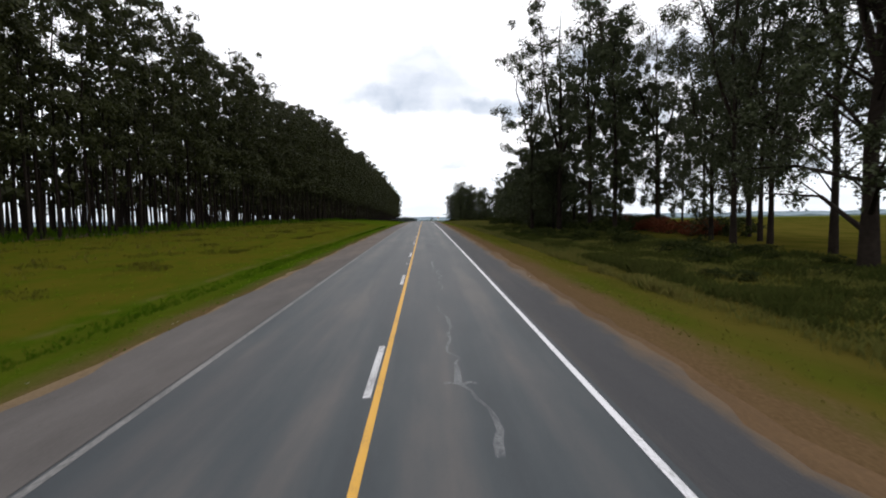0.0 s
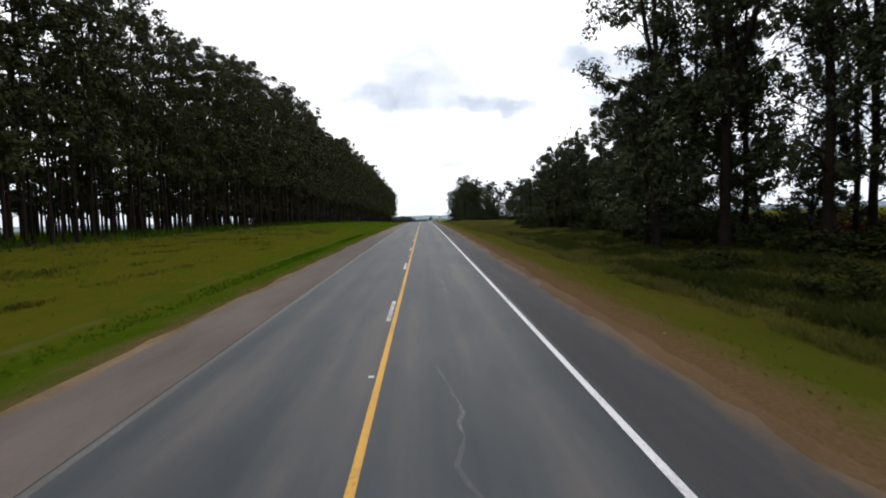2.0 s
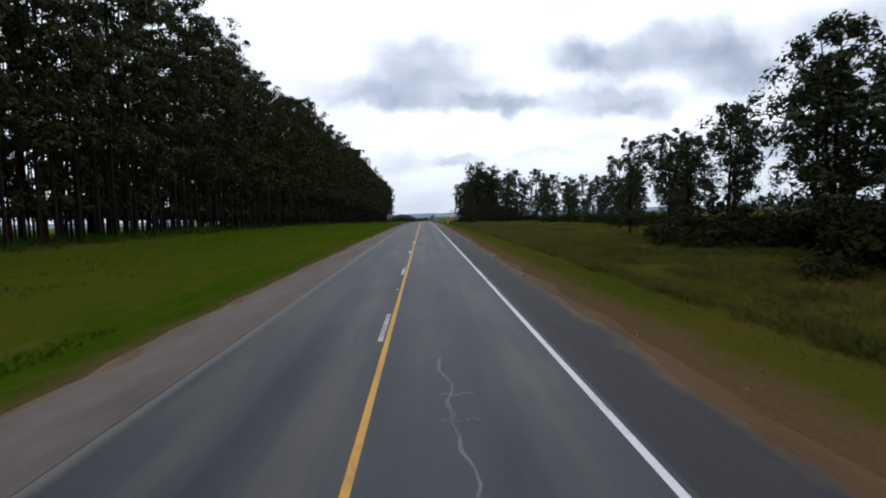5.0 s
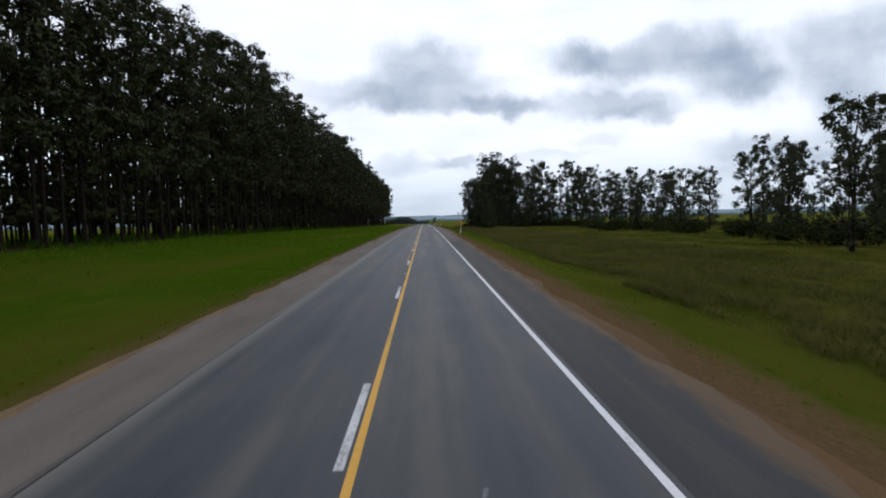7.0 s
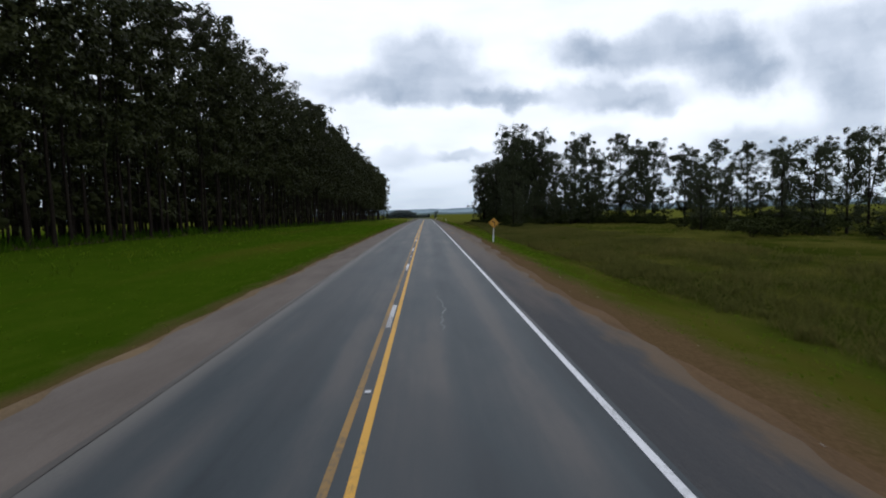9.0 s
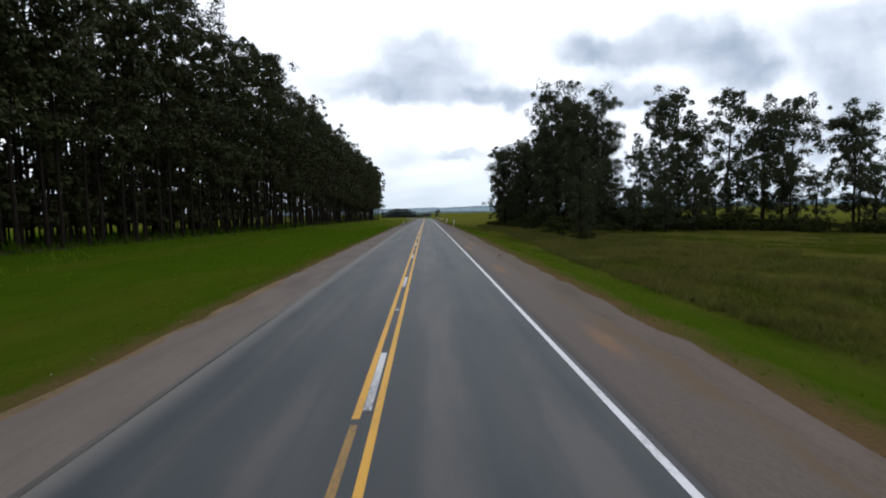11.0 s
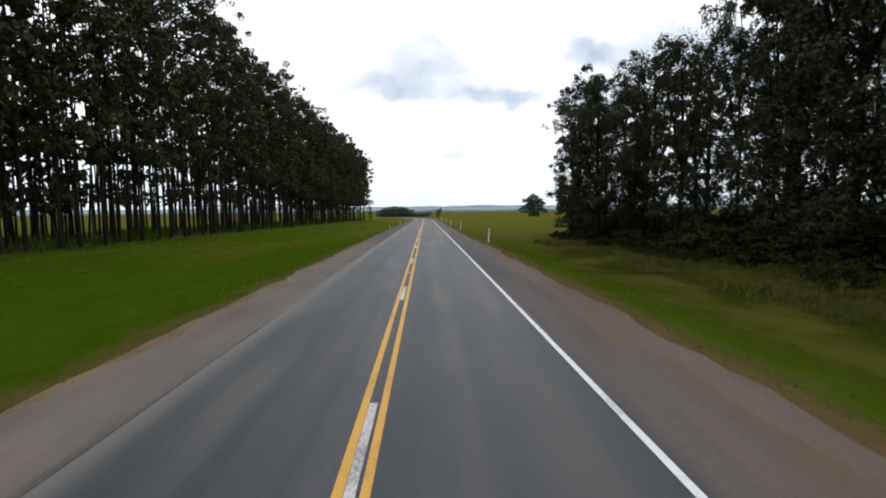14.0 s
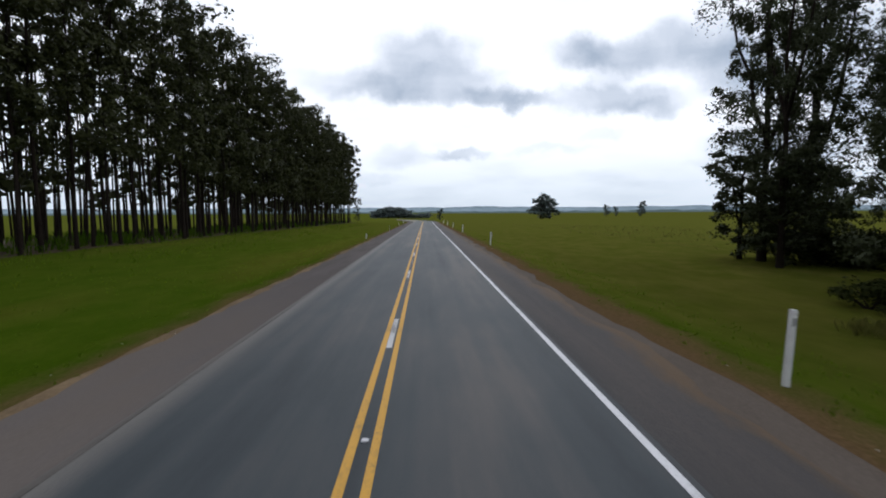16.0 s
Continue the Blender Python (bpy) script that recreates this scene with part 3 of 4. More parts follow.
def build_ground():
    right = [5.2, 6.0, 7.0, 8.0, 9.2, 10.5, 12.0, 13.5, 15.0, 17, 19, 22, 25, 28, 31, 35, 42, 50, 60, 80, 110, 160, 260, 400, 700, 1200, 2000, 3000, 4000]
    left = [5.2, 6.0, 6.8, 7.6, 8.5, 10, 12, 14, 17, 20, 23, 26, 30, 34, 38, 45, 60, 80, 120, 200, 400, 700, 1200, 2000, 3000, 4000]
    xs = [-v for v in reversed(left)] + right
    ys = np.concatenate(([-400, -250, -150, -100, -60], np.arange(-40, 560, 3.0), np.arange(560, 1000, 15.0), [1020, 1100, 1300, 1600, 2000, 2600, 3400, 4200, 4900]))
    nx = len(xs)
    verts = [(x, y, ground_z(x, y)) for y in ys for x in xs]
    faces = [(j * nx + i, j * nx + i + 1, (j + 1) * nx + i + 1, (j + 1) * nx + i) for j in range(len(ys) - 1) for i in range(nx - 1)]
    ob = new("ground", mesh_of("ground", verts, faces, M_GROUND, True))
    tagged(ob, "green pasture and grassy road verge over a gentle crest", "ground", kind="structure")


def dirt_band(name, x0, x1, y0, y1, mat, label, lift=0.02, rag=0.35, wider=((0,), (0.0,))):
    """Bare earth between the paving and the grass, following the verge, with an uneven outer edge."""
    verts, faces = [], []
    n, m = int(y1 - y0) + 1, 4
    for k in range(n):
        y = y0 + k
        for j in range(m + 1):
            f = j / m
            x = x0 + (x1 - x0 + float(np.interp(y, *wider))) * f
            if j in (0, m):
                x += rag * (noise.noise((x * 0.7, y * 0.3, 11.0)) + 0.6 * noise.noise((x, y * 1.1, 13.0)))
            if y <= CURVE_FROM:
                verts.append((x, y, float(road_z(y)) + verge(x, y) + lift * (1 - 0.5 * f)))
            else:
                px, py, pz = along(x, y, 0.0)
                verts.append((px, py, ground_z(px, py) + lift + 0.03))
    for k in range(n - 1):
        for j in range(m):
            i = k * (m + 1) + j
            faces.append((i, i + 1, i + m + 2, i + m + 1))
    tagged(new(name, mesh_of(name, verts, faces, mat, True)), label, "dirt", kind="structure")


build_ground()
dirt_band("dirt_strip", 4.9, 5.9, -60, 640, M_DIRT, "strip of bare brown and greyish gravel beside the paving", wider=((215, 240, 330, 350), (0.0, 0.6, 0.6, 0.1)))
dirt_band("dirt_strip", -6.05, -4.9, -60, 640, M_SAND, "strip of bare brown gravel beside the paving")
tagged(new("shoulder", strip("shoulder", -5.35, 5.45, -60, 900, 0.0, M_SHOULDER, 0.6, 0.12, (0.16, 0.42))), "worn grey asphalt road shoulders strewn with grit", "road", kind="structure")
tagged(new("road", strip("road", -3.62, 3.72, -60, 900, 0.008, M_ASPHALT, 4.0, 0.06, (0.02, 0.02))), "grey two-lane asphalt road with worn wheel tracks", "road", kind="structure")
tagged(new("road_line", strip("yellow_line", -0.003, 0.110, -60, 900, 0.013, M_YELLOW, 3.0)), "solid yellow painted centre line", "road marking", kind="structure")
tagged(new("road_line", strip("yellow_line_left", -0.305, -0.185, 236.2, 900, 0.013, M_YELLOW, 3.0)), "second solid yellow centre line", "road marking", kind="structure")
tagged(new("road_line", strip("yellow_line_old", -0.295, -0.185, 178, 236.0, 0.013, M_YELLOW_OLD, 3.0)), "nearly worn off yellow centre line", "road marking", kind="structure")
tagged(new("road_line", strip("white_line", 3.50, 3.62, -60, 900, 0.013, M_WHITE, 3.0)), "solid white painted edge line", "road marking", kind="structure")
tagged(new("road_line", strip("white_line_old", -3.58, -3.46, -60, 27, 0.013, M_WHITE_OLD, 3.0)), "faded greyish white edge line", "road marking", kind="structure")
tagged(new("road_line", strip("white_line_gone", -3.58, -3.46, 27, 52, 0.013, M_WHITE_GONE, 1.0, 0.0, (0.015, 0.015))), "almost worn off pale edge line", "road marking", kind="structure")
tagged(new("road_seam", strip("road_seam", -3.76, -3.63, 135, 640, 0.0125, M_TAR, 0.8, 0.0, (0.05, 0.03))), "dark tar seam between lane and shoulder", "seam", kind="structure")
tagged(new("grit_band", strip("grit_band", -5.6, -3.65, -60, 640, 0.0045, M_GRIT, 0.6, 0.1, (0.34, 0.02))), "pinkish grey grit spread over the road shoulder", "gravel", kind="structure")
for k in range(-4, 42):
    s = 8.5 + 12.0 * k
    tagged(new("road_dash", strip("dash", -0.178, -0.050, s, s + 3.0, 0.013, M_DASH, 1.0)), "white dash of the broken centre line", "road marking", "centre line dashes", kind="structure")


def crack(y0, y1, x0, x1, seed, width=0.03):
    """A pale meandering crack mark in the paving."""
    rng = np.random.default_rng(seed)
    n = max(5, int((y1 - y0) / 0.35))
    verts, faces, x = [], [], 0.0
    for k in range(n):
        f = k / (n - 1)
        x = 0.75 * x + rng.normal() * 0.07
        w = width * (0.3 + 1.2 * rng.random())
        y = y0 + (y1 - y0) * f
        verts += [along(x0 + (x1 - x0) * f + x - w, y, 0.0135), along(x0 + (x1 - x0) * f + x + w, y, 0.0135)]
    faces = [(2 * k, 2 * k + 1, 2 * k + 3, 2 * k + 2) for k in range(n - 1)]
    tagged(new("road_crack", mesh_of("crack", verts, faces, M_CRACK)), "pale meandering crack mark in the asphalt", "crack", "cracks in the lane", kind="structure")


for k, (a, b, c, d) in enumerate([(6.5, 16, 1.7, 1.35), (26.5, 30, 1.35, 1.3), (19, 27, 1.55, 1.25), (41, 44, 1.75, 1.5), (45.5, 52.5, 1.5, 1.2), (60.7, 66, 1.75, 1.35), (96, 98, 1.35, 1.2),
                                  (110, 115, 1.4, 1.25), (140, 145, 1.6, 1.4), (147, 152, 1.5, 1.5), (200, 206, 1.35, 1.2), (262, 265.5, 1.45, 1.3)]):
    crack(a, b, c, d, 50 + k, 0.048 if k < 1 else 0.03)
for y in (9.0, 24.5, 29.0, 62.3, 63.2, 64.0, 112.0, 113.0, 148.0):
    verts = [along(1.15 + 0.02 * (k % 2) + 0.11 * k, y + 0.06 * math.sin(k * 1.9), 0.0137 + 0.0001 * (j % 2)) if j == 0 else along(1.15 + 0.11 * k, y + 0.07 + 0.06 * math.sin(k * 1.9), 0.0137) for k in range(6) for j in (0, 1)]
    tagged(new("road_crack", mesh_of("cross_crack", verts, [(2 * k, 2 * k + 2, 2 * k + 3, 2 * k + 1) for k in range(5)], M_CRACK)), "short pale crack across the lane", "crack", "cracks in the lane", kind="structure")


for k in range(-1, 20):
    y = 28.0 + 24.0 * k
    stud = new("road_stud")
    stud.matrix_world = Matrix.Translation(along(-0.10, y, 0.012))
    part("stud_body", box(0.10, 0.09, 0.018, (0, 0, 0.009), 0.005), M_WHITE, stud)
    tagged(stud, "small white reflective stud on the centre line", "road stud", "centre line studs")


# ---- trees ----
def tube(verts, faces, path, radii, sides=6):
    base = len(verts)
    for k, p in enumerate(path):
        p = Vector(p)
        d = (Vector(path[min(k + 1, len(path) - 1)]) - Vector(path[max(k - 1, 0)])).normalized()
        a = d.orthogonal().normalized()
        b = d.cross(a)
        for j in range(sides):
            w = 2 * math.pi * j / sides
            verts.append(tuple(p + (a * math.cos(w) + b * math.sin(w)) * radii[k]))
    for k in range(len(path) - 1):
        for j in range(sides):
            i, i2 = base + k * sides + j, base + k * sides + (j + 1) % sides
            faces.append((i, i2, i2 + sides, i + sides))


def hull():
    """Corners and faces of a regular twenty-sided solid, the rough inside of a leaf clump."""
    g = (1 + 5 ** 0.5) / 2
    v = np.array([(a, b * g, 0) for a in (-1, 1) for b in (-1, 1)] + [(0, a, b * g) for a in (-1, 1) for b in (-1, 1)] + [(b * g, 0, a) for a in (-1, 1) for b in (-1, 1)], dtype=float)
    f = []
    for p, q, r in itertools.combinations(range(12), 3):
        if max(np.linalg.norm(v[p] - v[q]), np.linalg.norm(v[q] - v[r]), np.linalg.norm(v[p] - v[r])) < 2.01:
            f.append((p, q, r) if np.dot(np.cross(v[q] - v[p], v[r] - v[p]), v[p]) > 0 else (p, r, q))
    return v / np.linalg.norm(v[0]), np.array(f)


HULL_V, HULL_F = hull()


def leaves(rng, centres, sizes, per, leaf, heart=0.0, thick=0.5):
    """Domed tufts of small hanging leaves round a loose dark heart."""
    n = len(centres)
    c = np.repeat(np.array(centres), per, 0)
    s = np.repeat(np.array(sizes), per, 0)
    d = rng.normal(size=(n * per, 3))
    d /= np.linalg.norm(d, axis=1)[:, None]
    low = (d[:, 2] < -0.2) & (rng.random(len(d)) < 0.4)
    d[low, 2] *= -1
    far = 0.28 + 0.66 * rng.random((n * per, 1)) ** 0.7 + 0.14 * rng.random((n * per, 1)) ** 4
    p = c + d * far * s + rng.normal(size=d.shape) * 0.05 * s
    out = d * 0.9 + np.array([0, 0, 0.3]) + rng.normal(size=p.shape) * 0.55
    ax = np.cross(out, rng.normal(size=p.shape)) + np.array([0, 0, -0.5]) + d * 0.2
    ax /= np.linalg.norm(ax, axis=1)[:, None] + 1e-9
    sd = np.cross(ax, out)
    sd /= np.linalg.norm(sd, axis=1)[:, None] + 1e-9
    # sprays lie thicker inside a tuft than at its fringe
    ln = leaf * (0.55 + 0.9 * rng.random((len(p), 1))) * (1.0 + thick * (far < 0.66))
    wd = ln * (0.24 + 0.20 * rng.random((len(p), 1)))
    v = np.stack([p - ax * ln * 0.4 + sd * wd, p + ax * ln * 0.6, p - ax * ln * 0.4 - sd * wd], 1).reshape(-1, 3)
    f = np.arange(len(v)).reshape(-1, 3)
    if heart:
        hv = np.array(centres)[:, None] + HULL_V[None] * np.array(sizes)[:, None] * heart * rng.uniform(0.55, 1.15, (n, 12, 1))
        hf = (HULL_F[None] + 12 * np.arange(n)[:, None, None]).reshape(-1, 3) + len(v)
        v = np.concatenate((v, hv.reshape(-1, 3)))
        f = np.concatenate((f, hf))
    return v, f


def on_path(path, z):
    """The point of a climbing stem at the height z."""
    hs = [q[2] for q in path]
    return np.array([np.interp(z, hs, [q[0] for q in path]), np.interp(z, hs, [q[1] for q in path]), min(max(z, hs[0]), hs[-1])])


def tree_meshes(name, seed, height, bare, spread, boughs, sub, per, leaf, trunk_r, leaf_mat, clump=0.2, top=0.7, base=0.6, leaders=1, fork=0.45, flat=0.75, rise=0.7, low_limbs=0, thick=0.5):
    """Trunk, branches and crown of one tree: stems fork, boughs climb from them and end in bunches of leaf tufts, with gaps between the bunches."""
    rng = np.random.default_rng(seed)
    tv, tf, bv, bf = [], [], [], []
    bend = rng.normal(size=(9, 2)) * 0.008 * height
    lean = rng.normal(size=2) * 0.015 * height
    main = []
    for k in range(9):
        u = k / 8
        main.append((lean[0] * u * u + bend[k, 0] * u, lean[1] * u * u + bend[k, 1] * u, height * 0.95 * u - (0.4 if k == 0 else 0.0)))
    tube(tv, tf, main, [trunk_r * (1.35 if k == 0 else 1.0) * (1 - k / 8) ** 0.75 + 0.025 for k in range(9)], 8)
    stems = [main]
    turn0 = rng.random() * 6.28
    for k in range(leaders - 1):
        z0 = height * fork * rng.uniform(0.75, 1.2)
        a = turn0 + k * 6.28 / max(1, leaders - 1) + rng.normal() * 0.4
        far = spread * rng.uniform(0.45, 0.8)
        start = on_path(main, z0)
        z1 = height * rng.uniform(0.78, 0.97)
        path = []
        for j in range(6):
            u = j / 5
            reach = far * (u ** 0.7)
            path.append((start[0] + math.cos(a) * reach + rng.normal() * 0.01 * height * u, start[1] + math.sin(a) * reach + rng.normal() * 0.01 * height * u, z0 + (z1 - z0) * u))
        tube(tv, tf, path, [trunk_r * 0.62 * (1 - j / 5) ** 0.8 + 0.02 for j in range(6)], 6)
        stems.append(path)
    centres, sizes = [], []
    for k in range(boughs + low_limbs):
        stem = stems[int(rng.integers(len(stems)))]
        low = k >= boughs
        u = rng.uniform(0.0, 0.12) if low else ((k + rng.random()) / boughs) ** 0.85
        z = height * (bare + (0.98 - bare) * u)
        if stem is not main and z < stem[1][2]:
            stem = main
        z = min(z, stem[-1][2] + 0.02 * height)
        wide = spread * (base + (1 - base) * math.sin(math.pi * min(1.0, 0.05 + u * 0.75))) * (1.0 if u < 0.75 else 1.0 - (u - 0.75) * 4.0 * (1 - top))
        if stem is not main:
            wide *= 0.62
        ang = k * 2.399 + rng.random() * 1.2
        reach = wide * (0.45 + 0.6 * rng.random()) * (1.5 if low else 1.0)
        lift = reach * rise * rng.uniform(0.6, 1.2)
        root = on_path(stem, max(stem[0][2] + 0.3, z - lift))
        tip = root + np.array([math.cos(ang) * reach, math.sin(ang) * reach, 0.0])
        tip[2] = max(root[2] + 0.1 * reach, z - (0.35 * reach if low else 0.0))
        mid = root * 0.5 + tip * 0.5 + np.array([rng.normal() * 0.06 * reach, rng.normal() * 0.06 * reach, 0.10 * reach])
        rr = max(0.02, trunk_r * 0.30 * (1 - 0.6 * u) * (1.5 if low else 1.0))
        tube(bv, bf, [root, mid, tip], [rr, rr * 0.65, rr * 0.25], 4)
        bunch = spread * clump * rng.uniform(0.75, 1.35)
        for j in range(sub):
            along_bough = mid + (tip - mid) * rng.uniform(0.3, 1.1)
            off = rng.normal(size=3) * bunch * np.array([0.95, 0.95, 0.6])
            c = tip if j == 0 else along_bough + off
            r = bunch * rng.uniform(0.5, 1.25)
            centres.append(c)
            sizes.append((r, r, r * flat))
            if j and j % 2:
                tube(bv, bf, [mid, (mid + c) / 2 + np.array([0, 0, 0.05]), c], [rr * 0.4, rr * 0.25, 0.008], 3)
    cv, cf = leaves(rng, centres, sizes, per, leaf, 0.0, thick)
    tf += [tuple(i + len(tv) for i in f) for f in bf]
    return (mesh_of(name + "_trunk", tv + bv, tf, M_BARK, True), mesh_np(name + "_crown", cv, cf, leaf_mat))


def plant(name, meshes, x, y, turn, scale, label, category, group="", wide=1.0):
    x, scale = outward(x), scale * 1.044
    top = new(name)
    top.matrix_world = Matrix.LocRotScale((x, y, ground_z(x, y)), Euler((0, 0, turn)), (scale * wide, scale * wide, scale))
    for kind, me in zip(("trunk", "crown"), meshes):
        o = new(kind, me)
        o.parent = top
    return tagged(top, label, category, group)


def row_x(y):
    """Edge of the plantation: it draws a little nearer to the road further on."""
    return float(np.interp(y, [0, 250, 520], [-32.9, -30.8, -26.7]))


rng = random.Random(3)
PLANTATION = [tree_meshes("plantation", 10 + k, 30.0, 0.26, 2.9, 19, 3, 88, 0.28, 0.13, M_LEAF, 0.40, 0.9, 0.55, 1 + (k % 3 == 0), 0.6, 0.85, thick=0.45) for k in range(8)]
FARTHER = [tree_meshes("plantation_far", 30 + k, 30.0, 0.22, 2.9, 20, 3, 58, 0.35, 0.13, M_LEAF, 0.42, 0.9, 0.55, 1, 0.6, 0.85, thick=0.6) for k in range(4)]
for k in range(212):
    y = -12 + k * 2.5 + rng.uniform(-0.5, 0.5)
    tall = float(np.interp(y, [0, 60, 95, 130, 200, 340, 420, 520], [0.88, 0.88, 0.93, 0.98, 1.05, 1.04, 0.96, 0.91]))
    plant("eucalyptus_tree", PLANTATION[rng.randrange(8)] if y < 400 else FARTHER[rng.randrange(4)], row_x(y) / 1.044 + rng.uniform(-0.5, 0.5), y, rng.uniform(0, 6.28), tall * rng.uniform(0.88, 1.05),
          "tall slim eucalyptus with a bare trunk in a dense plantation row", "tree", "plantation front row")


def rear_rows():
    """The rows behind the front one, as one stand: thick in the middle, open towards both ends."""
    g = np.random.default_rng(5)
    tv, tf, centres, sizes = [], [], [], []
    for row in range(1, 9):
        for k in range(211):
            y = -10 + k * 2.5 + g.uniform(-0.6, 0.6)
            open_stand = float(np.interp(y, [0, 95, 135, 185, 240, 318, 362], [1.0, 0.9, 0.5, 0.3, 0.05, 0.0, 1.05]))
            if row > 3 and g.random() < open_stand * (0.15 if y < 200 else 0.6):
                continue
            x = row_x(y) - 3.0 * row + g.uniform(-0.5, 0.5)
            z = ground_z(x, y)
            h = g.uniform(23, 29) * float(np.interp(y, [0, 60, 95, 130, 200, 340, 420, 520], [0.88, 0.88, 0.93, 0.98, 1.05, 1.04, 0.96, 0.91]))
            tube(tv, tf, [(x, y, z - 0.3), (x + g.normal() * 0.3, y + g.normal() * 0.3, z + h * 0.5), (x + g.normal() * 0.4, y, z + h * 0.92)], [0.14, 0.10, 0.04], 5)
            low = 0.08 + 0.09 * open_stand
            n = 11 - int(6.0 * open_stand)
            for c in range(n):
                u = ((c + g.random()) / n) ** (1.5 - 0.4 * open_stand)
                a = g.random() * 6.28
                d = 2.0 * g.random()
                centres.append((x + d * math.cos(a), y + d * math.sin(a), z + h * (low + (0.96 - low) * u)))
                s = g.uniform(0.9, 1.6)
                sizes.append((s, s, s * 0.75))
    ob = new("plantation_rear_rows", mesh_of("rear_trunks", tv, tf, M_BARK, True))
    tagged(ob, "dense rear rows of tall plantation eucalyptus", "trees", kind="stuff")
    cv, cf = leaves(g, centres, sizes, 18, 0.5, 0.42)
    crown = new("crown", mesh_np("rear_crown", cv, cf, M_LEAF))
    crown.parent = ob
    tagged(crown, kind="stuff")


rear_rows()


def forest_floor():
    """Leaf litter under the plantation, its dark colour including the trees' shade, with a ragged edge towards the
    grass.
    """
    verts, faces = [], []
    ys = np.arange(-30.0, 524.0, 2.0)
    cols = [1.2, -2.0, -6.0, -10.0, -16.0, -24.0]
    for y in ys:
        for j, c in enumerate(cols):
            x = row_x(y) + c + (0.9 * noise.noise((3.0, y * 0.25, 0.0)) + 0.6 * noise.noise((7.0, y * 1.1, 0.0)) if j == 0 else 0.0)
            verts.append((x, y, ground_z(x, y) + (0.03 if j else 0.015)))
    w = len(cols)
    faces = [(i * w + j + 1, i * w + j, (i + 1) * w + j, (i + 1) * w + j + 1) for i in range(len(ys) - 1) for j in range(w - 1)]
    tagged(new("leaf_litter", mesh_of("leaf_litter", verts, faces, M_LITTER, True)), "brown leaf litter under the plantation, darkened for tree shade", "litter", kind="structure")


forest_floor()

# ---- roadside trees on the right ----
BROAD = [tree_meshes("broad", 40 + k, 20.0, 0.08, 3.5, 38, 4, 108, 0.15, 0.22, M_LEAF_RIGHT, 0.24, 0.75, 0.75, 3, 0.35, 1.0, thick=0.75) for k in range(6)]
AIRY = [tree_meshes("airy", 60 + k, 20.0, 0.10, 3.5, 38, 4, 116, 0.135, 0.16, M_LEAF_RIGHT, 0.21, 0.7, 0.7, 3, 0.4, 1.1, thick=0.4) for k in range(5)]
HIGH = [tree_meshes("high", 70 + k, 22.0, 0.20, 4.3, 46, 4, 136, 0.125, 0.17, M_LEAF_RIGHT, 0.185, 0.8, 0.65, 3, 0.42, 1.1, thick=0.35) for k in range(4)]
SLIM = [tree_meshes("slim", 80 + k, 18.0, 0.10, 1.9, 28, 4, 96, 0.145, 0.14, M_LEAF_RIGHT, 0.33, 0.4, 0.65, 1 + k % 2, 0.5, 1.1, thick=1.0) for k in range(5)]
LOW = [tree_meshes("low", 100 + k, 11.0, 0.10, 2.2, 20, 4, 68, 0.165, 0.13, M_LEAF_RIGHT, 0.32, 0.65, 0.75, 2, 0.3, 0.95, thick=0.75) for k in range(5)]
POINTED = [tree_meshes("pointed", 150 + k, 19.0, 0.14, 3.1, 36, 4, 96, 0.155, 0.15, M_LEAF_RIGHT, 0.26, 0.35, 0.6, 1 + k % 2, 0.5, 1.1, thick=0.9) for k in range(5)]
OLD = [tree_meshes("veteran", 120, 22.0, 0.26, 5.4, 54, 4, 150, 0.15, 0.30, M_LEAF_RIGHT, 0.17, 0.85, 0.75, 4, 0.42, 1.15, rise=0.8, low_limbs=4, thick=0.4)]


def stand(kinds, base, spots, name, label, group, wide=1.0, seed=0):
    r = random.Random(seed)
    for x, y, h in spots:
        plant(name, kinds[r.randrange(len(kinds))], x, y, r.uniform(0, 6.28), h / base, label, "tree", group, wide * r.uniform(0.92, 1.1))


stand(OLD, 22, [(21.8, 24.0, 25)], "eucalyptus_tree", "old eucalyptus with a thick forked trunk and low sweeping limbs", "roadside eucalypts", 1.0, 1)
stand(HIGH, 22, [(27.5, 33, 27), (24.5, 39, 25), (29.5, 42, 26), (31, 45.5, 26), (33.5, 51, 24), (36, 55, 23), (35, 62, 25), (31, 66, 28), (28, 73, 30)],
      "eucalyptus_tree", "tall open-crowned eucalyptus with forked branches beside the road", "roadside eucalypts", 1.0, 1)
stand(AIRY, 20, [(17.3, 78.5, 28), (21, 76.5, 34), (24, 71.5, 32), (22.5, 83, 24)],
      "eucalyptus_tree", "tall drooping eucalyptus leafy almost to the ground", "roadside eucalypts", 1.05, 17)
stand(BROAD, 20, [(28.5, 49, 16.5), (18.2, 82, 15), (21, 80, 15), (21.5, 85, 13), (24, 87.5, 14), (25, 94, 13.3)],
      "eucalyptus_tree", "dense dark eucalyptus with a broad leafy crown near the road", "roadside eucalypts", 1.1, 2)
stand(SLIM, 18, [(18.6, 87.5, 12.5), (20.2, 91, 13.5), (22.5, 97, 14), (25.5, 66, 28), (24, 79, 21), (30.5, 77, 21), (30, 88, 19), (25.5, 101, 18), (25.3, 112, 16.5), (30.5, 113.5, 13.5), (30, 110, 14.2), (25.5, 125, 12.5), (28.5, 129.6, 15), (31.8, 132.4, 14.5)],
      "eucalyptus_tree", "slim upright eucalyptus with a narrow crown in pasture", "slim eucalypts", 1.1, 3)
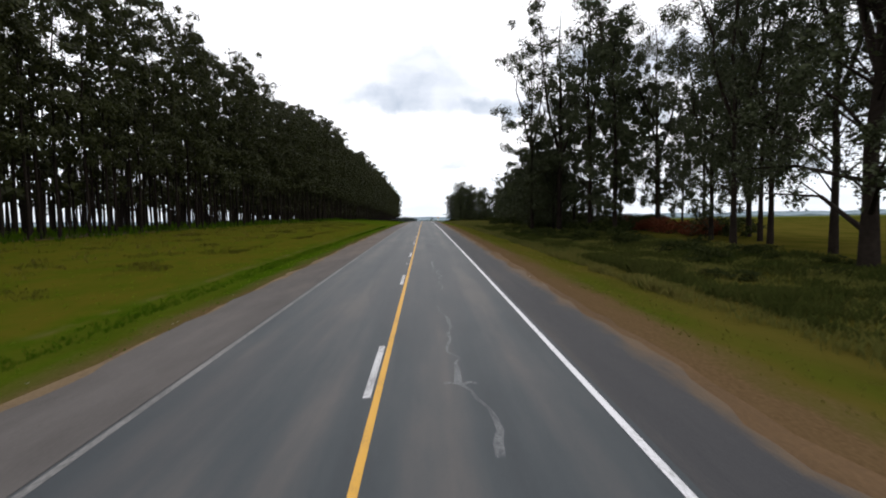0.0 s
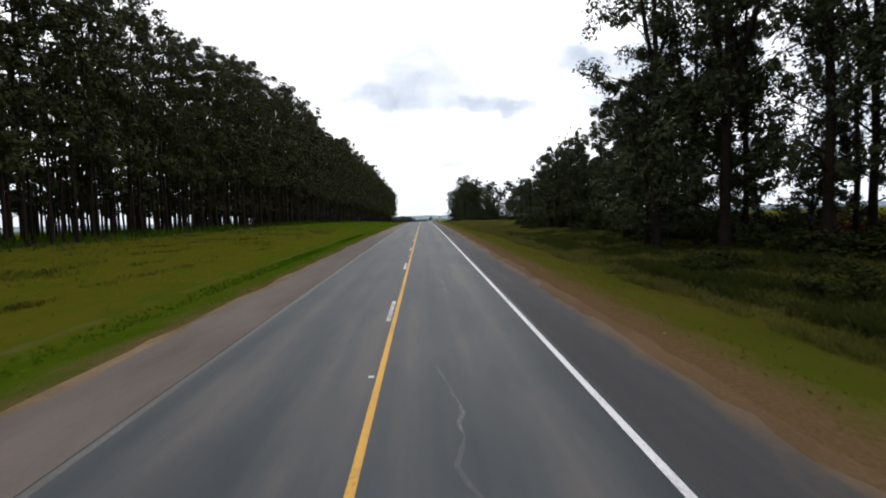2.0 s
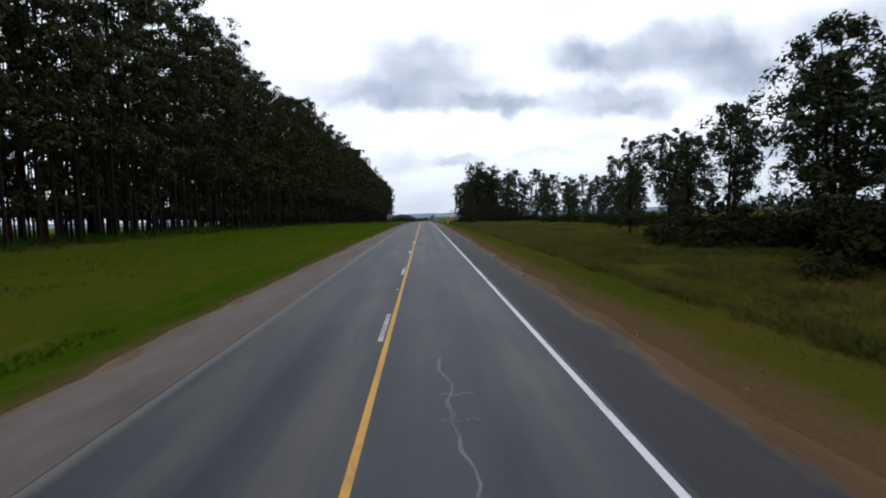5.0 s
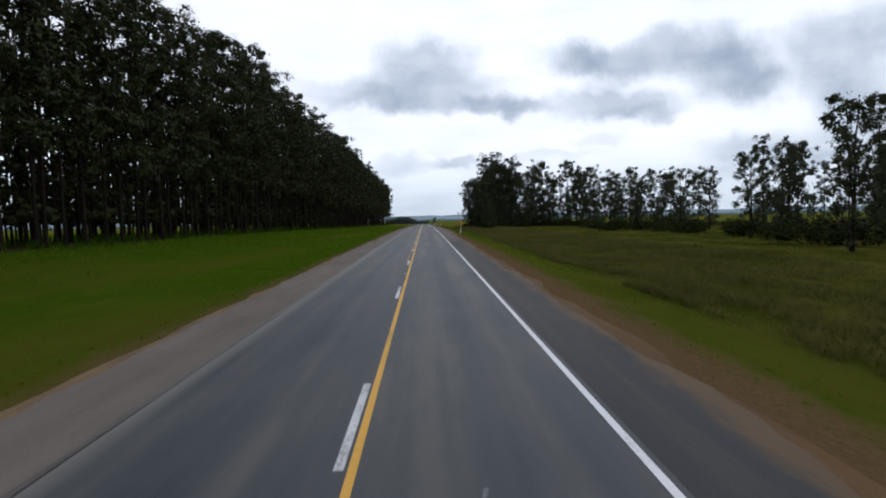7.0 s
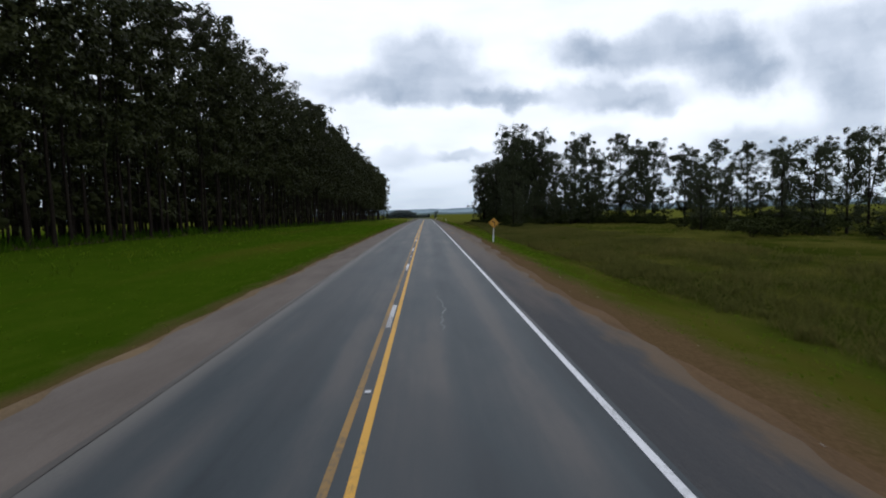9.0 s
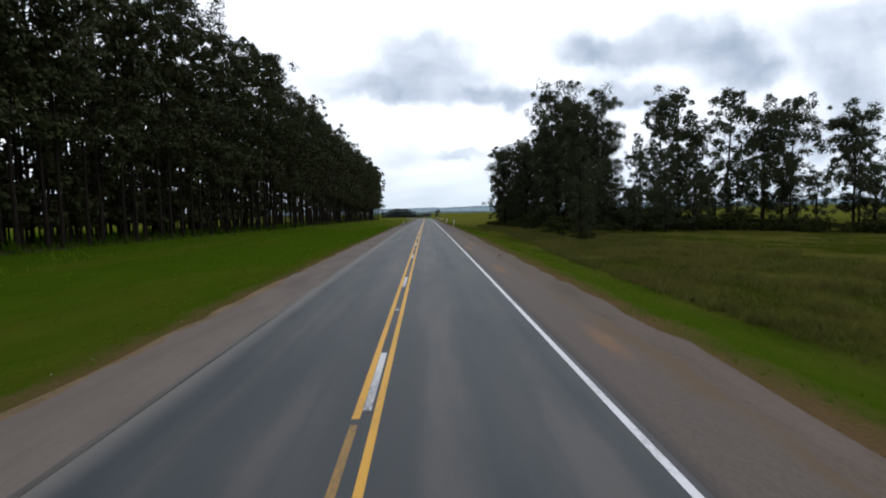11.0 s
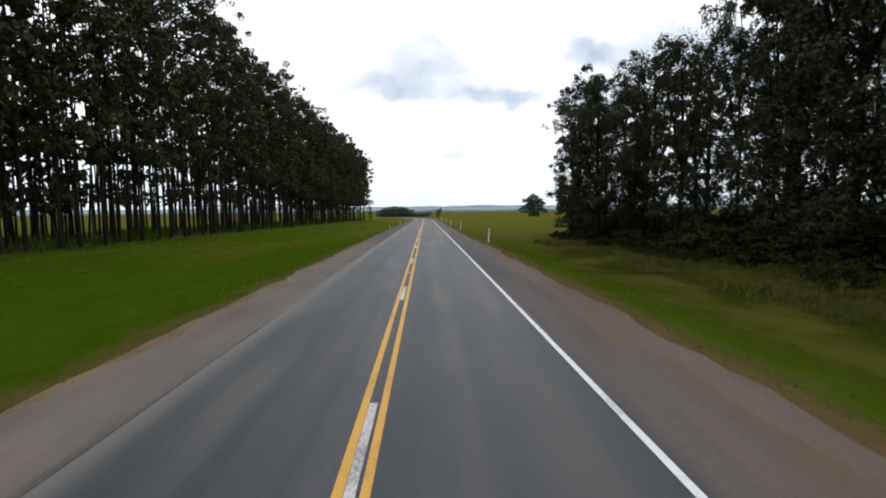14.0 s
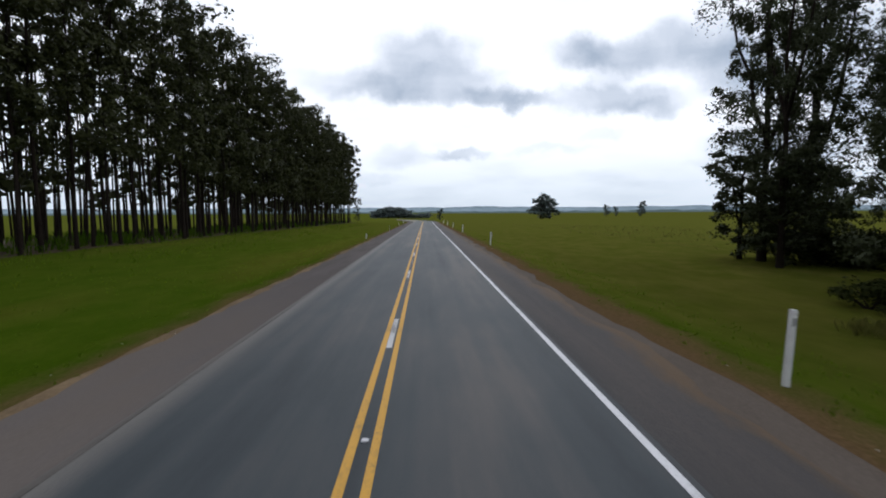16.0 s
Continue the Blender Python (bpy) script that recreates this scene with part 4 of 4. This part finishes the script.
stand(POINTED, 19, [(32.5, 68.5, 22), (38.5, 74, 19)], "eucalyptus_tree", "dense upright eucalyptus behind the roadside trees", "roadside eucalypts", 0.95, 22)
stand(LOW, 11, [(21.7, 114, 13), (20.9, 119, 12.3), (24, 123, 12.5), (23, 132, 12.5), (26, 137, 12), (24, 143, 11), (27, 147, 11), (24.4, 153, 10), (28, 157, 10), (23.8, 161, 10.3)],
      "eucalyptus_tree", "young bushy eucalyptus in an uneven roadside stand", "young eucalypts", 1.0, 24)
stand(LOW, 11, [(30.5, 181, 11), (36, 200.5, 9.5), (39, 199, 10), (42, 204, 11), (50, 200, 8), (46, 195, 7.5), (53, 203, 9)],
      "eucalyptus_tree", "small eucalyptus standing in a group in open pasture", "pasture eucalypts", 0.8, 15)
stand(SLIM, 18, [(34.5, 186, 9), (47, 197, 15), (49.5, 198.5, 14), (44.5, 205, 11), (48.5, 217, 14), (63, 224, 11)],
      "eucalyptus_tree", "small eucalyptus standing in a group in open pasture", "pasture eucalypts", 0.9, 5)
stand(LOW, 11, [(39, 237, 9.3), (45, 240, 10.5), (50, 243, 11.5), (54.5, 241, 11.5), (43, 247, 9.5), (36, 252, 8.5), (40, 258, 8.5), (46, 262, 9), (70, 250, 7.5), (76, 252, 8), (83, 262, 9), (91, 262, 7.5)],
      "eucalyptus_tree", "small eucalyptus standing in a group in open pasture", "pasture eucalypts", 0.9, 6)
stand(POINTED, 19, [(34.2, 301, 18.3), (37, 301.5, 19.6), (44.8, 302.5, 20), (41, 304, 16.5), (48, 299.5, 16.5), (56, 292.5, 15.5), (45.8, 296, 17.5), (49.5, 296, 17.5), (54, 291, 16), (58, 287, 16.5), (62.5, 284, 15.5), (67, 280, 15.5), (71.5, 276, 15)],
      "eucalyptus_tree", "slim upright eucalyptus in a line across the pasture", "field row eucalypts", 1.05, 7)
stand(POINTED, 19, [(17.5, 284, 14.2)], "eucalyptus_tree", "pointed dark eucalyptus standing alone close to the road", "", 0.85, 18)
stand(LOW, 11, [(18.6, 287, 5.5), (20, 289.5, 6), (33, 298.5, 10)], "eucalyptus_tree", "low bushy young eucalyptus under the taller ones", "young eucalypts", 1.0, 19)
stand(BROAD, 20, [(22.6, 314, 23.6), (24, 345, 18), (27.4, 312, 22.5), (22.8, 309, 20), (24, 319, 24.5), (25, 300, 10), (25, 327, 19), (23, 341, 19), (31, 318, 20), (23, 322, 18), (21, 332, 17), (18.8, 345, 18.5), (18.3, 350, 15), (26.5, 340, 19), (30.5, 325, 18), (34.4, 308.5, 13), (37.5, 302, 11), (31, 346, 18), (22.6, 366, 20.5), (26.5, 367, 19)],
      "eucalyptus_tree", "dense dark eucalyptus in a tight clump near the road", "roadside clump", 1.0, 8)
stand(AIRY, 20, [(28.8, 312, 22.5), (21.0, 362, 20), (29, 331, 21), (33, 336, 21), (27.5, 335, 21), (35, 343, 20), (37, 330, 20), (40, 340, 20), (22.5, 353, 19), (27, 359, 20), (31, 365, 19), (26, 350, 19)],
      "eucalyptus_tree", "tall eucalyptus with an airy crown at the edge of a clump", "roadside clump", 1.0, 9)
stand(LOW, 11, [(30.5, 291.5, 6.5), (34.5, 292.5, 7), (27.5, 294, 6), (38, 297, 7.5), (41, 299, 7.5), (43.5, 298, 8), (47, 294, 8.5), (50, 292, 7.5), (54, 288, 8), (58.5, 284, 7.5), (63, 281, 8), (68, 277, 7.5), (21.5, 343, 9), (25, 74, 6.5), (28, 78, 6), (26, 306, 7), (28, 309.5, 8), (27, 303, 6), (29.5, 306, 7), (32, 305, 6), (36, 306, 6.5), (30, 300, 6), (23.5, 127, 10.5), (25.5, 131, 10.5), (28, 124, 11), (26.5, 121, 10), (29, 138, 10.5), (23, 147, 9), (27, 110, 9.5), (29, 113, 9), (31, 116, 9.5), (27.5, 118, 10), (24, 106, 8.5), (33, 110, 9)],
      "eucalyptus_tree", "low bushy young eucalyptus under the taller ones", "young eucalypts", 1.25, 16)
stand(LOW, 11, [(-24.5, 527, 9)], "eucalyptus_tree", "small thin tree at the end of the plantation", "", 0.7, 10)
stand(LOW, 11, [(21.3, 362.5, 6.5), (23.2, 365, 7), (22.4, 368, 7.5), (25, 364, 6)], "eucalyptus_tree", "dense dark bushy eucalyptus growth round a tree base", "young eucalypts", 1.5, 20)

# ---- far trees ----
# crowns below take their haze from the leaf colour
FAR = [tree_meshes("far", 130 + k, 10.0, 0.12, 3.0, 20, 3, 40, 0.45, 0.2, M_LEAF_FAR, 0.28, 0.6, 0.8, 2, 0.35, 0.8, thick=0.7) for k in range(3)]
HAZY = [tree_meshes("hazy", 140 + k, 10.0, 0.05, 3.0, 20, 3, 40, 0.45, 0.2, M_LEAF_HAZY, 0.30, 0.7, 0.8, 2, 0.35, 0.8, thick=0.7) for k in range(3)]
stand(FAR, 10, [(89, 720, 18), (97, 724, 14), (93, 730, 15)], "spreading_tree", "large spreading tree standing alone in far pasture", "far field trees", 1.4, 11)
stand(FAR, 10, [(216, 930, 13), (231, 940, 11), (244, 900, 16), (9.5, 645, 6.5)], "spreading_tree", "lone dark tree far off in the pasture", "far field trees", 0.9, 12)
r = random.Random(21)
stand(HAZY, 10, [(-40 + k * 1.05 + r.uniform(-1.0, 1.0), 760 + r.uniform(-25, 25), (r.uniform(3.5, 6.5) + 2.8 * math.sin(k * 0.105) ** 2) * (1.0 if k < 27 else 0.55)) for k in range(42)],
      "spreading_tree", "low haze-tinted tree in a thicket beyond the bend", "thicket beyond the bend", 2.2, 13)


def far_belt(name, y, x0, x1, base, low, high, mat, label, seed, step=14.0, freq=0.01):
    """A distant ridge or belt of trees with an uneven top, with depth."""
    verts, faces = [], []
    n = int((x1 - x0) / step)
    for k in range(n + 1):
        x = x0 + (x1 - x0) * k / n
        t = 0.5 + 0.5 * (noise.noise((x * freq, seed, 0.0)) + 0.5 * noise.noise((x * freq * 3, seed, 3.0)) + 0.25 * noise.noise((x * freq * 9, seed, 5.0)))
        z = base + low + (high - low) * t
        verts += [(x, y - 60, base - 3), (x, y, z), (x, y + 200, base - 3)]
    for k in range(n):
        i = 3 * k
        faces += [(i, i + 3, i + 4, i + 1), (i + 1, i + 4, i + 5, i + 2)]
    tagged(new(name, mesh_of(name, verts, faces, mat)), label, "hills" if "hill" in name else "trees", kind="structure")


PLAIN = float(road_z(2000.0))
far_belt("backdrop_hills", 4300, -4500, 4500, PLAIN, 23, 50, M_HILL, "low hills on the horizon, tinted blue-grey as haze", 3.0, 30.0, 0.0011)
far_belt("backdrop_hills", 3300, -4000, 4000, PLAIN, 4.5, 35.5, M_HILL, "low hills on the horizon, tinted blue-grey as haze", 9.0, 30.0, 0.0014)
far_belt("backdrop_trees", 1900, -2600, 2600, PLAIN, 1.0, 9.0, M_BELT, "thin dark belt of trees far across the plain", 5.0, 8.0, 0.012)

# ---- posts and sign ----
def marker_post(x, y, height=1.4):
    p = new("marker_post")
    p.matrix_world = Matrix.Translation((x, y, ground_z(x, y))) @ Euler((0.0, radians(3.5), 0.1)).to_matrix().to_4x4()
    part("post", box(0.12, 0.09, height + 0.2, (0, 0, height / 2 - 0.1), 0.012), M_POST, p)
    part("reflector", box(0.09, 0.012, 0.14, (0, -0.05, height - 0.22), 0.003), M_STEEL, p, "small grey reflector plate")
    return tagged(p, "white painted marker post beside the road edge", "post", "marker posts")


for x, y, h in ((7.2, 342.1, 1.4), (7.2, 382.0, 1.35), (7.2, 418.0, 1.25), (7.2, 447.0, 1.25), (7.2, 475.0, 1.2), (7.2, 503.0, 1.2)):
    marker_post(x, y, h)
for x, y in ((-7.0, 398.0), (-7.0, 440.0), (-7.0, 480.0), (-7.2, 515.0)):
    marker_post(x, y, 0.65)


def curve_sign(x, y):
    s = new("road_sign")
    s.matrix_world = Matrix.Translation((x, y, ground_z(x, y))) @ Euler((0.0, radians(3.0), radians(-6.0))).to_matrix().to_4x4()
    part("post", box(0.11, 0.09, 1.8, (0, 0.06, 0.6), 0.01), M_POST, s, "white painted post")
    plate = part("plate", box(0.75, 0.012, 0.75, (0, 0, 1.85), 0.004, (0, radians(45), 0)), M_SIGN, s, "amber diamond warning plate")
    plate.data.update()

    def flat(points, mat, name, depth):
        bm = bmesh.new()
        front = [bm.verts.new((px, -depth, pz)) for px, pz in points]
        back = [bm.verts.new((px, -depth + 0.004, pz)) for px, pz in points]
        bm.faces.new(front)
        n = len(points)
        for k in range(n):
            bm.faces.new((front[k], back[k], back[(k + 1) % n], front[(k + 1) % n]))
        return part(name, bm, mat, plate, "black painted " + name.replace("_", " "))
    # stem of the arrow: straight up, then bending to the left
    line = [(0.10, 1.55), (0.10, 1.75), (0.08, 1.85), (0.02, 1.93), (-0.06, 1.98)]
    left = [(px - 0.045, pz - 0.02) for px, pz in line]
    right = [(px + 0.045, pz + 0.03) for px, pz in line]
    flat(left + right[::-1], M_BLACK, "arrow_stem", 0.011)
    flat([(-0.22, 1.99), (-0.05, 1.87), (-0.04, 2.11)], M_BLACK, "arrow_head", 0.0115)
    for k in range(4):
        a = radians(90 * k)
        c, q = math.cos(a), math.sin(a)
        outer, inner = 0.50, 0.47
        flat([(c * outer, 1.85 + q * outer), (-q * outer, 1.85 + c * outer), (-q * inner, 1.85 + c * inner), (c * inner, 1.85 + q * inner)], M_BLACK, "border_line", 0.0105)
    for z in (1.6, 2.1):
        part("bolt", box(0.03, 0.012, 0.03, (0, -0.014, z), 0.004), M_STEEL, s, "small steel bolt")
    tagged(s, "amber diamond warning sign with black bend arrow on white post", "road sign")


curve_sign(7.4, 235.2)


# ---- bushes, grass, stones ----
def bush_mesh(seed, radius, height, clumps, per, leaf, mat=None):
    g = np.random.default_rng(seed)
    mat = mat or M_SCRUB
    centres, sizes = [], []
    for k in range(clumps):
        a, d = g.random() * 6.28, radius * 0.85 * math.sqrt(g.random())
        centres.append((d * math.cos(a), d * math.sin(a), height * (0.12 + 0.68 * g.random() * (1 - 0.6 * (d / radius) ** 2))))
        s = radius * 0.33 * g.uniform(0.6, 1.2)
        sizes.append((s, s, s * 0.8))
    v, f = leaves(g, centres, sizes, per, leaf, 0.0)
    v[:, 2] = np.maximum(v[:, 2], 0.0)
    sv, sf = [], []
    for k in range(7):
        c = centres[k]
        tube(sv, sf, [(0.1 * math.cos(k), 0.1 * math.sin(k), -0.1), (c[0] * 0.5, c[1] * 0.5, c[2] * 0.6), c], [0.04, 0.025, 0.01], 4)
    return mesh_of("bush_stems", sv, sf, M_BARK), mesh_np("bush_leaves", v, f, mat)


BUSHES = [bush_mesh(200 + k, 1.4, 1.5, 22, 56, 0.12) for k in range(5)]
SHRUBS = [bush_mesh(220 + k, 3.0, 3.3, 26, 56, 0.22) for k in range(5)]
RUSTY = [bush_mesh(240 + k, 2.2, 3.2, 24, 60, 0.16, M_RUST) for k in range(5)]


def bush(x, y, scale, r, rusty=False):
    kinds = RUSTY if rusty else BUSHES
    if scale > 1.45 and not rusty:
        kinds, scale = SHRUBS, scale / 2.15
    x = outward(x)
    b = new("bush")
    b.matrix_world = Matrix.LocRotScale((x, y, ground_z(x, y) - 0.03), Euler((0, 0, r.uniform(0, 6.28))), (scale * r.uniform(1.0, 1.35), scale * r.uniform(1.0, 1.35), scale * r.uniform(0.7, 1.05)))
    for kind, me in zip(("stem", "foliage"), kinds[r.randrange(5)]):
        o = new(kind, me)
        o.parent = b
    if rusty:
        return tagged(b, "rust-brown dry leafy bush behind the roadside trees", "bush", "dry bushes")
    return tagged(b, "dark green leafy bush in long roadside grass", "bush", "roadside bushes")


r = random.Random(8)
for x, y, s in ((16, 350.5, 0.9), (17.6, 351, 1.0), (18, 345, 1.2), (16.8, 338, 1.0), (19, 333, 1.2), (17, 326, 1.1), (19.5, 320, 1.2), (17.5, 312, 1.0), (20, 305, 1.1), (22, 297, 1.2),
                (17.6, 282.2, 0.8), (18.4, 285.5, 0.9), (15, 60, 1.0), (17, 52, 1.1), (16, 68, 1.0), (18, 44, 1.1), (19, 36, 1.2), (17.5, 30, 1.0), (15.5, 84, 0.7), (18, 126, 0.9), (20, 140, 0.9)):
    bush(x, y, s, r)
for k in range(38):
    y = r.uniform(50, 150)
    bush(r.uniform(21, 34), y, r.uniform(1.0, 1.9), r)
for k in range(30):
    y = r.uniform(292, 368)
    bush(r.uniform(20, 32), y, r.uniform(1.2, 2.0), r)
for k in range(12):
    bush(r.uniform(33, 52), r.uniform(188, 262), r.uniform(0.9, 1.6), r)
# thicker undergrowth below the stands
for k in range(56):
    bush(r.uniform(22.5, 32), r.uniform(88, 150), r.uniform(1.6, 2.6), r)
for k in range(12):
    bush(r.uniform(22, 42), r.uniform(60, 88), r.uniform(1.5, 2.4), r)
for k in range(34):
    f = k / 33
    bush(31 + 44 * f + r.uniform(-2, 2), 302 - 28 * f + r.uniform(-3, 3), r.uniform(1.3, 2.2), r)
for k in range(38):
    bush(r.uniform(21, 40), r.uniform(300, 362), r.uniform(1.8, 2.8), r)
for k in range(16):
    bush(r.uniform(31, 50), r.uniform(183, 250), r.uniform(1.3, 2.2), r)
# a line of dry rust-brown bushes behind the tall trees
for k in range(18):
    bush(30.5 + r.uniform(-1.5, 1.5) + 0.25 * k, 53 + k * 3.2 + r.uniform(-1.2, 1.2), r.uniform(0.75, 1.1), r, True)
# low dark scrub in the ditch and below the crowns
for k in range(26):
    bush(r.uniform(16, 23), r.uniform(290, 350), r.uniform(0.4, 0.8), r)
for k in range(34):
    bush(r.uniform(13.5, 24), r.uniform(22, 96), r.uniform(0.35, 0.75), r)


def grass(name, n, seed, xr, yr, height, width, blades, lean, mat, label):
    """Tufts of blades, each a thin bent triangle pair."""
    g = np.random.default_rng(seed)
    x = g.uniform(xr[0], xr[1], n)
    y = g.uniform(yr[0], yr[1], n)
    thick = np.array([0.55 + 0.9 * noise.noise((a * 0.25, b * 0.09, seed)) for a, b in zip(x, y)])
    ok = g.random(n) < thick + 0.35
    x, y, thick = x[ok], y[ok], thick[ok]
    z = np.array([ground_z(a, b) for a, b in zip(x, y)])
    m = len(x)
    p = np.repeat(np.stack([x, y, z], 1), blades, 0)
    hgt = np.repeat(np.clip(0.6 + thick, 0.4, 1.5), blades)[:, None] * height * g.uniform(0.5, 1.1, (m * blades, 1))
    p[:, :2] += g.normal(size=(m * blades, 2)) * height * 0.35
    a = g.uniform(0, 6.28, m * blades)
    side = np.stack([np.cos(a), np.sin(a), np.zeros_like(a)], 1) * width
    b = g.uniform(0, 6.28, m * blades)
    bend = np.stack([np.cos(b), np.sin(b), np.zeros_like(b)], 1) * hgt * lean * g.uniform(0.2, 1.0, (m * blades, 1))
    up = np.array([0, 0, 1.0]) * hgt
    v = np.stack([p - side, p + side, p + bend * 0.35 + up * 0.6 + side * 0.7, p + bend + up], 1).reshape(-1, 3)
    f = np.arange(len(v)).reshape(-1, 4)
    tagged(new(name, mesh_np(name, v, f, mat)), label, "grass", kind="stuff")


grass("verge_grass", 3600, 1, (6.9, 10.8), (-2, 150), 0.055, 0.008, 5, 0.8, M_DRY_GRASS, "short olive grass on the verge beside the gravel")
grass("verge_grass", 5200, 21, (6.8, 10.8), (120, 440), 0.075, 0.009, 4, 0.7, M_GRASS, "short green grass on the verge beside the gravel")
def bank_grass(name, n, seed, x0, x1, y0, y1, tall, mat, label, blades=6, side=1, fill=0.75):
    """Rank grass and weeds: a ragged near edge, uneven clumps, blades bowed over at the tips."""
    g = np.random.default_rng(seed)
    x = x0 + (x1 - x0) * g.random(n) ** 1.35
    y = g.uniform(y0, y1, n)
    near = np.interp(y, [265, 300], [0.0, 2.6])
    edge = near + np.array([x0 + 1.1 * noise.noise((0.0, b * 0.11, seed)) + 0.5 * noise.noise((2.0, b * 0.6, seed)) for b in y])
    clump = np.array([noise.noise((a * 0.35, b * 0.2, seed + 5)) + 0.6 * noise.noise((a * 0.9, b * 0.6, seed + 9)) for a, b in zip(x, y)])
    ok = (x > edge) & (g.random(n) < fill + clump)
    x, y, clump = side * x[ok], y[ok], clump[ok]
    m = len(x)
    z = np.array([ground_z(a, b) for a, b in zip(x, y)])
    p = np.repeat(np.stack([x, y, z], 1), blades, 0)
    p[:, :2] += g.normal(size=(m * blades, 2)) * 0.16
    hgt = np.repeat(np.clip(0.75 + 0.7 * clump, 0.35, 1.3), blades)[:, None] * tall * g.uniform(0.55, 1.1, (m * blades, 1))
    a = g.uniform(0, 6.28, m * blades)
    across = np.stack([np.cos(a), np.sin(a), np.zeros_like(a)], 1) * g.uniform(0.005, 0.013, (m * blades, 1))
    b = g.uniform(0, 6.28, m * blades)
    bow = np.stack([np.cos(b), np.sin(b), np.zeros_like(b)], 1) * hgt * g.uniform(0.1, 0.65, (m * blades, 1))
    up = np.array([0, 0, 1.0]) * hgt
    v = np.stack([p - across, p + across, p + bow * 0.35 + up * 0.65 + across * 0.8, p + bow + up * 0.95], 1).reshape(-1, 3)
    tagged(new(name, mesh_np(name, v, np.arange(len(v)).reshape(-1, 4), mat)), label, "grass", kind="stuff")


bank_grass("long_grass", 60000, 2, 10.6, 25.0, 2, 348, 0.42, M_WEED, "long olive grass and weeds on the bank past the mown verge")
bank_grass("shaded_weeds", 22000, 12, 12.2, 25.0, 2, 110, 0.55, M_SHADED_WEED, "rank weeds below the trees, tree shade put into their colour")
grass("verge_grass", 8000, 3, (-17, -5.9), (-2, 440), 0.07, 0.010, 4, 0.7, M_GRASS, "short green grass on the verge beside the gravel")
grass("verge_grass", 2000, 24, (-34, -16), (0, 150), 0.22, 0.018, 4, 0.7, M_DRY_GRASS, "rank olive grass below the plantation edge")
grass("verge_grass", 4000, 4, (-34, -16), (150, 480), 0.26, 0.022, 4, 0.7, M_GRASS, "rank green grass below the plantation edge")
# strip of darker blades draws the shadow line of the ditch
grass("ditch_grass", 3000, 7, (-9.1, -8.0), (2, 120), 0.11, 0.010, 5, 0.6, M_RUSH, "rank grass along the shallow ditch, darkened as its shadow line")
bank_grass("bank_weeds", 20000, 31, 13.0, 27.0, 6, 132, 0.20, M_BANK_WEED, "patches of dark weeds on the bank below the plantation", 6, -1, -0.02)
grass("understorey_weeds", 7000, 9, (-50, -28), (-5, 520), 0.75, 0.045, 5, 0.5, M_RUSH, "rank weeds between the plantation trunks")
grass("pasture_grass", 4500, 6, (26, 70), (100, 480), 0.22, 0.03, 4, 0.6, M_WEED, "rough olive pasture grass")


def stones():
    g = random.Random(17)
    verts, faces = [], []
    for k in range(260):
        sgn = g.choice((-1, 1))
        x, y = sgn * g.uniform(5.0, 6.9), g.uniform(0, 400)
        s = g.uniform(0.007, 0.02)
        z = float(road_z(y)) + verge(x, y) + 0.03
        i = len(verts)
        verts += [(x + s * g.uniform(.7, 1.3), y, z), (x, y + s * g.uniform(.7, 1.3), z), (x - s * g.uniform(.7, 1.3), y, z), (x, y - s, z), (x, y, z + s * 0.9), (x, y, z - s)]
        for a, b in ((0, 1), (1, 2), (2, 3), (3, 0)):
            faces += [(i + a, i + b, i + 4), (i + b, i + a, i + 5)]
    tagged(new("pebbles", mesh_of("pebbles", verts, faces, M_STONE)), "scattered pale pebbles along the road edge", "stones", kind="stuff")


stones()
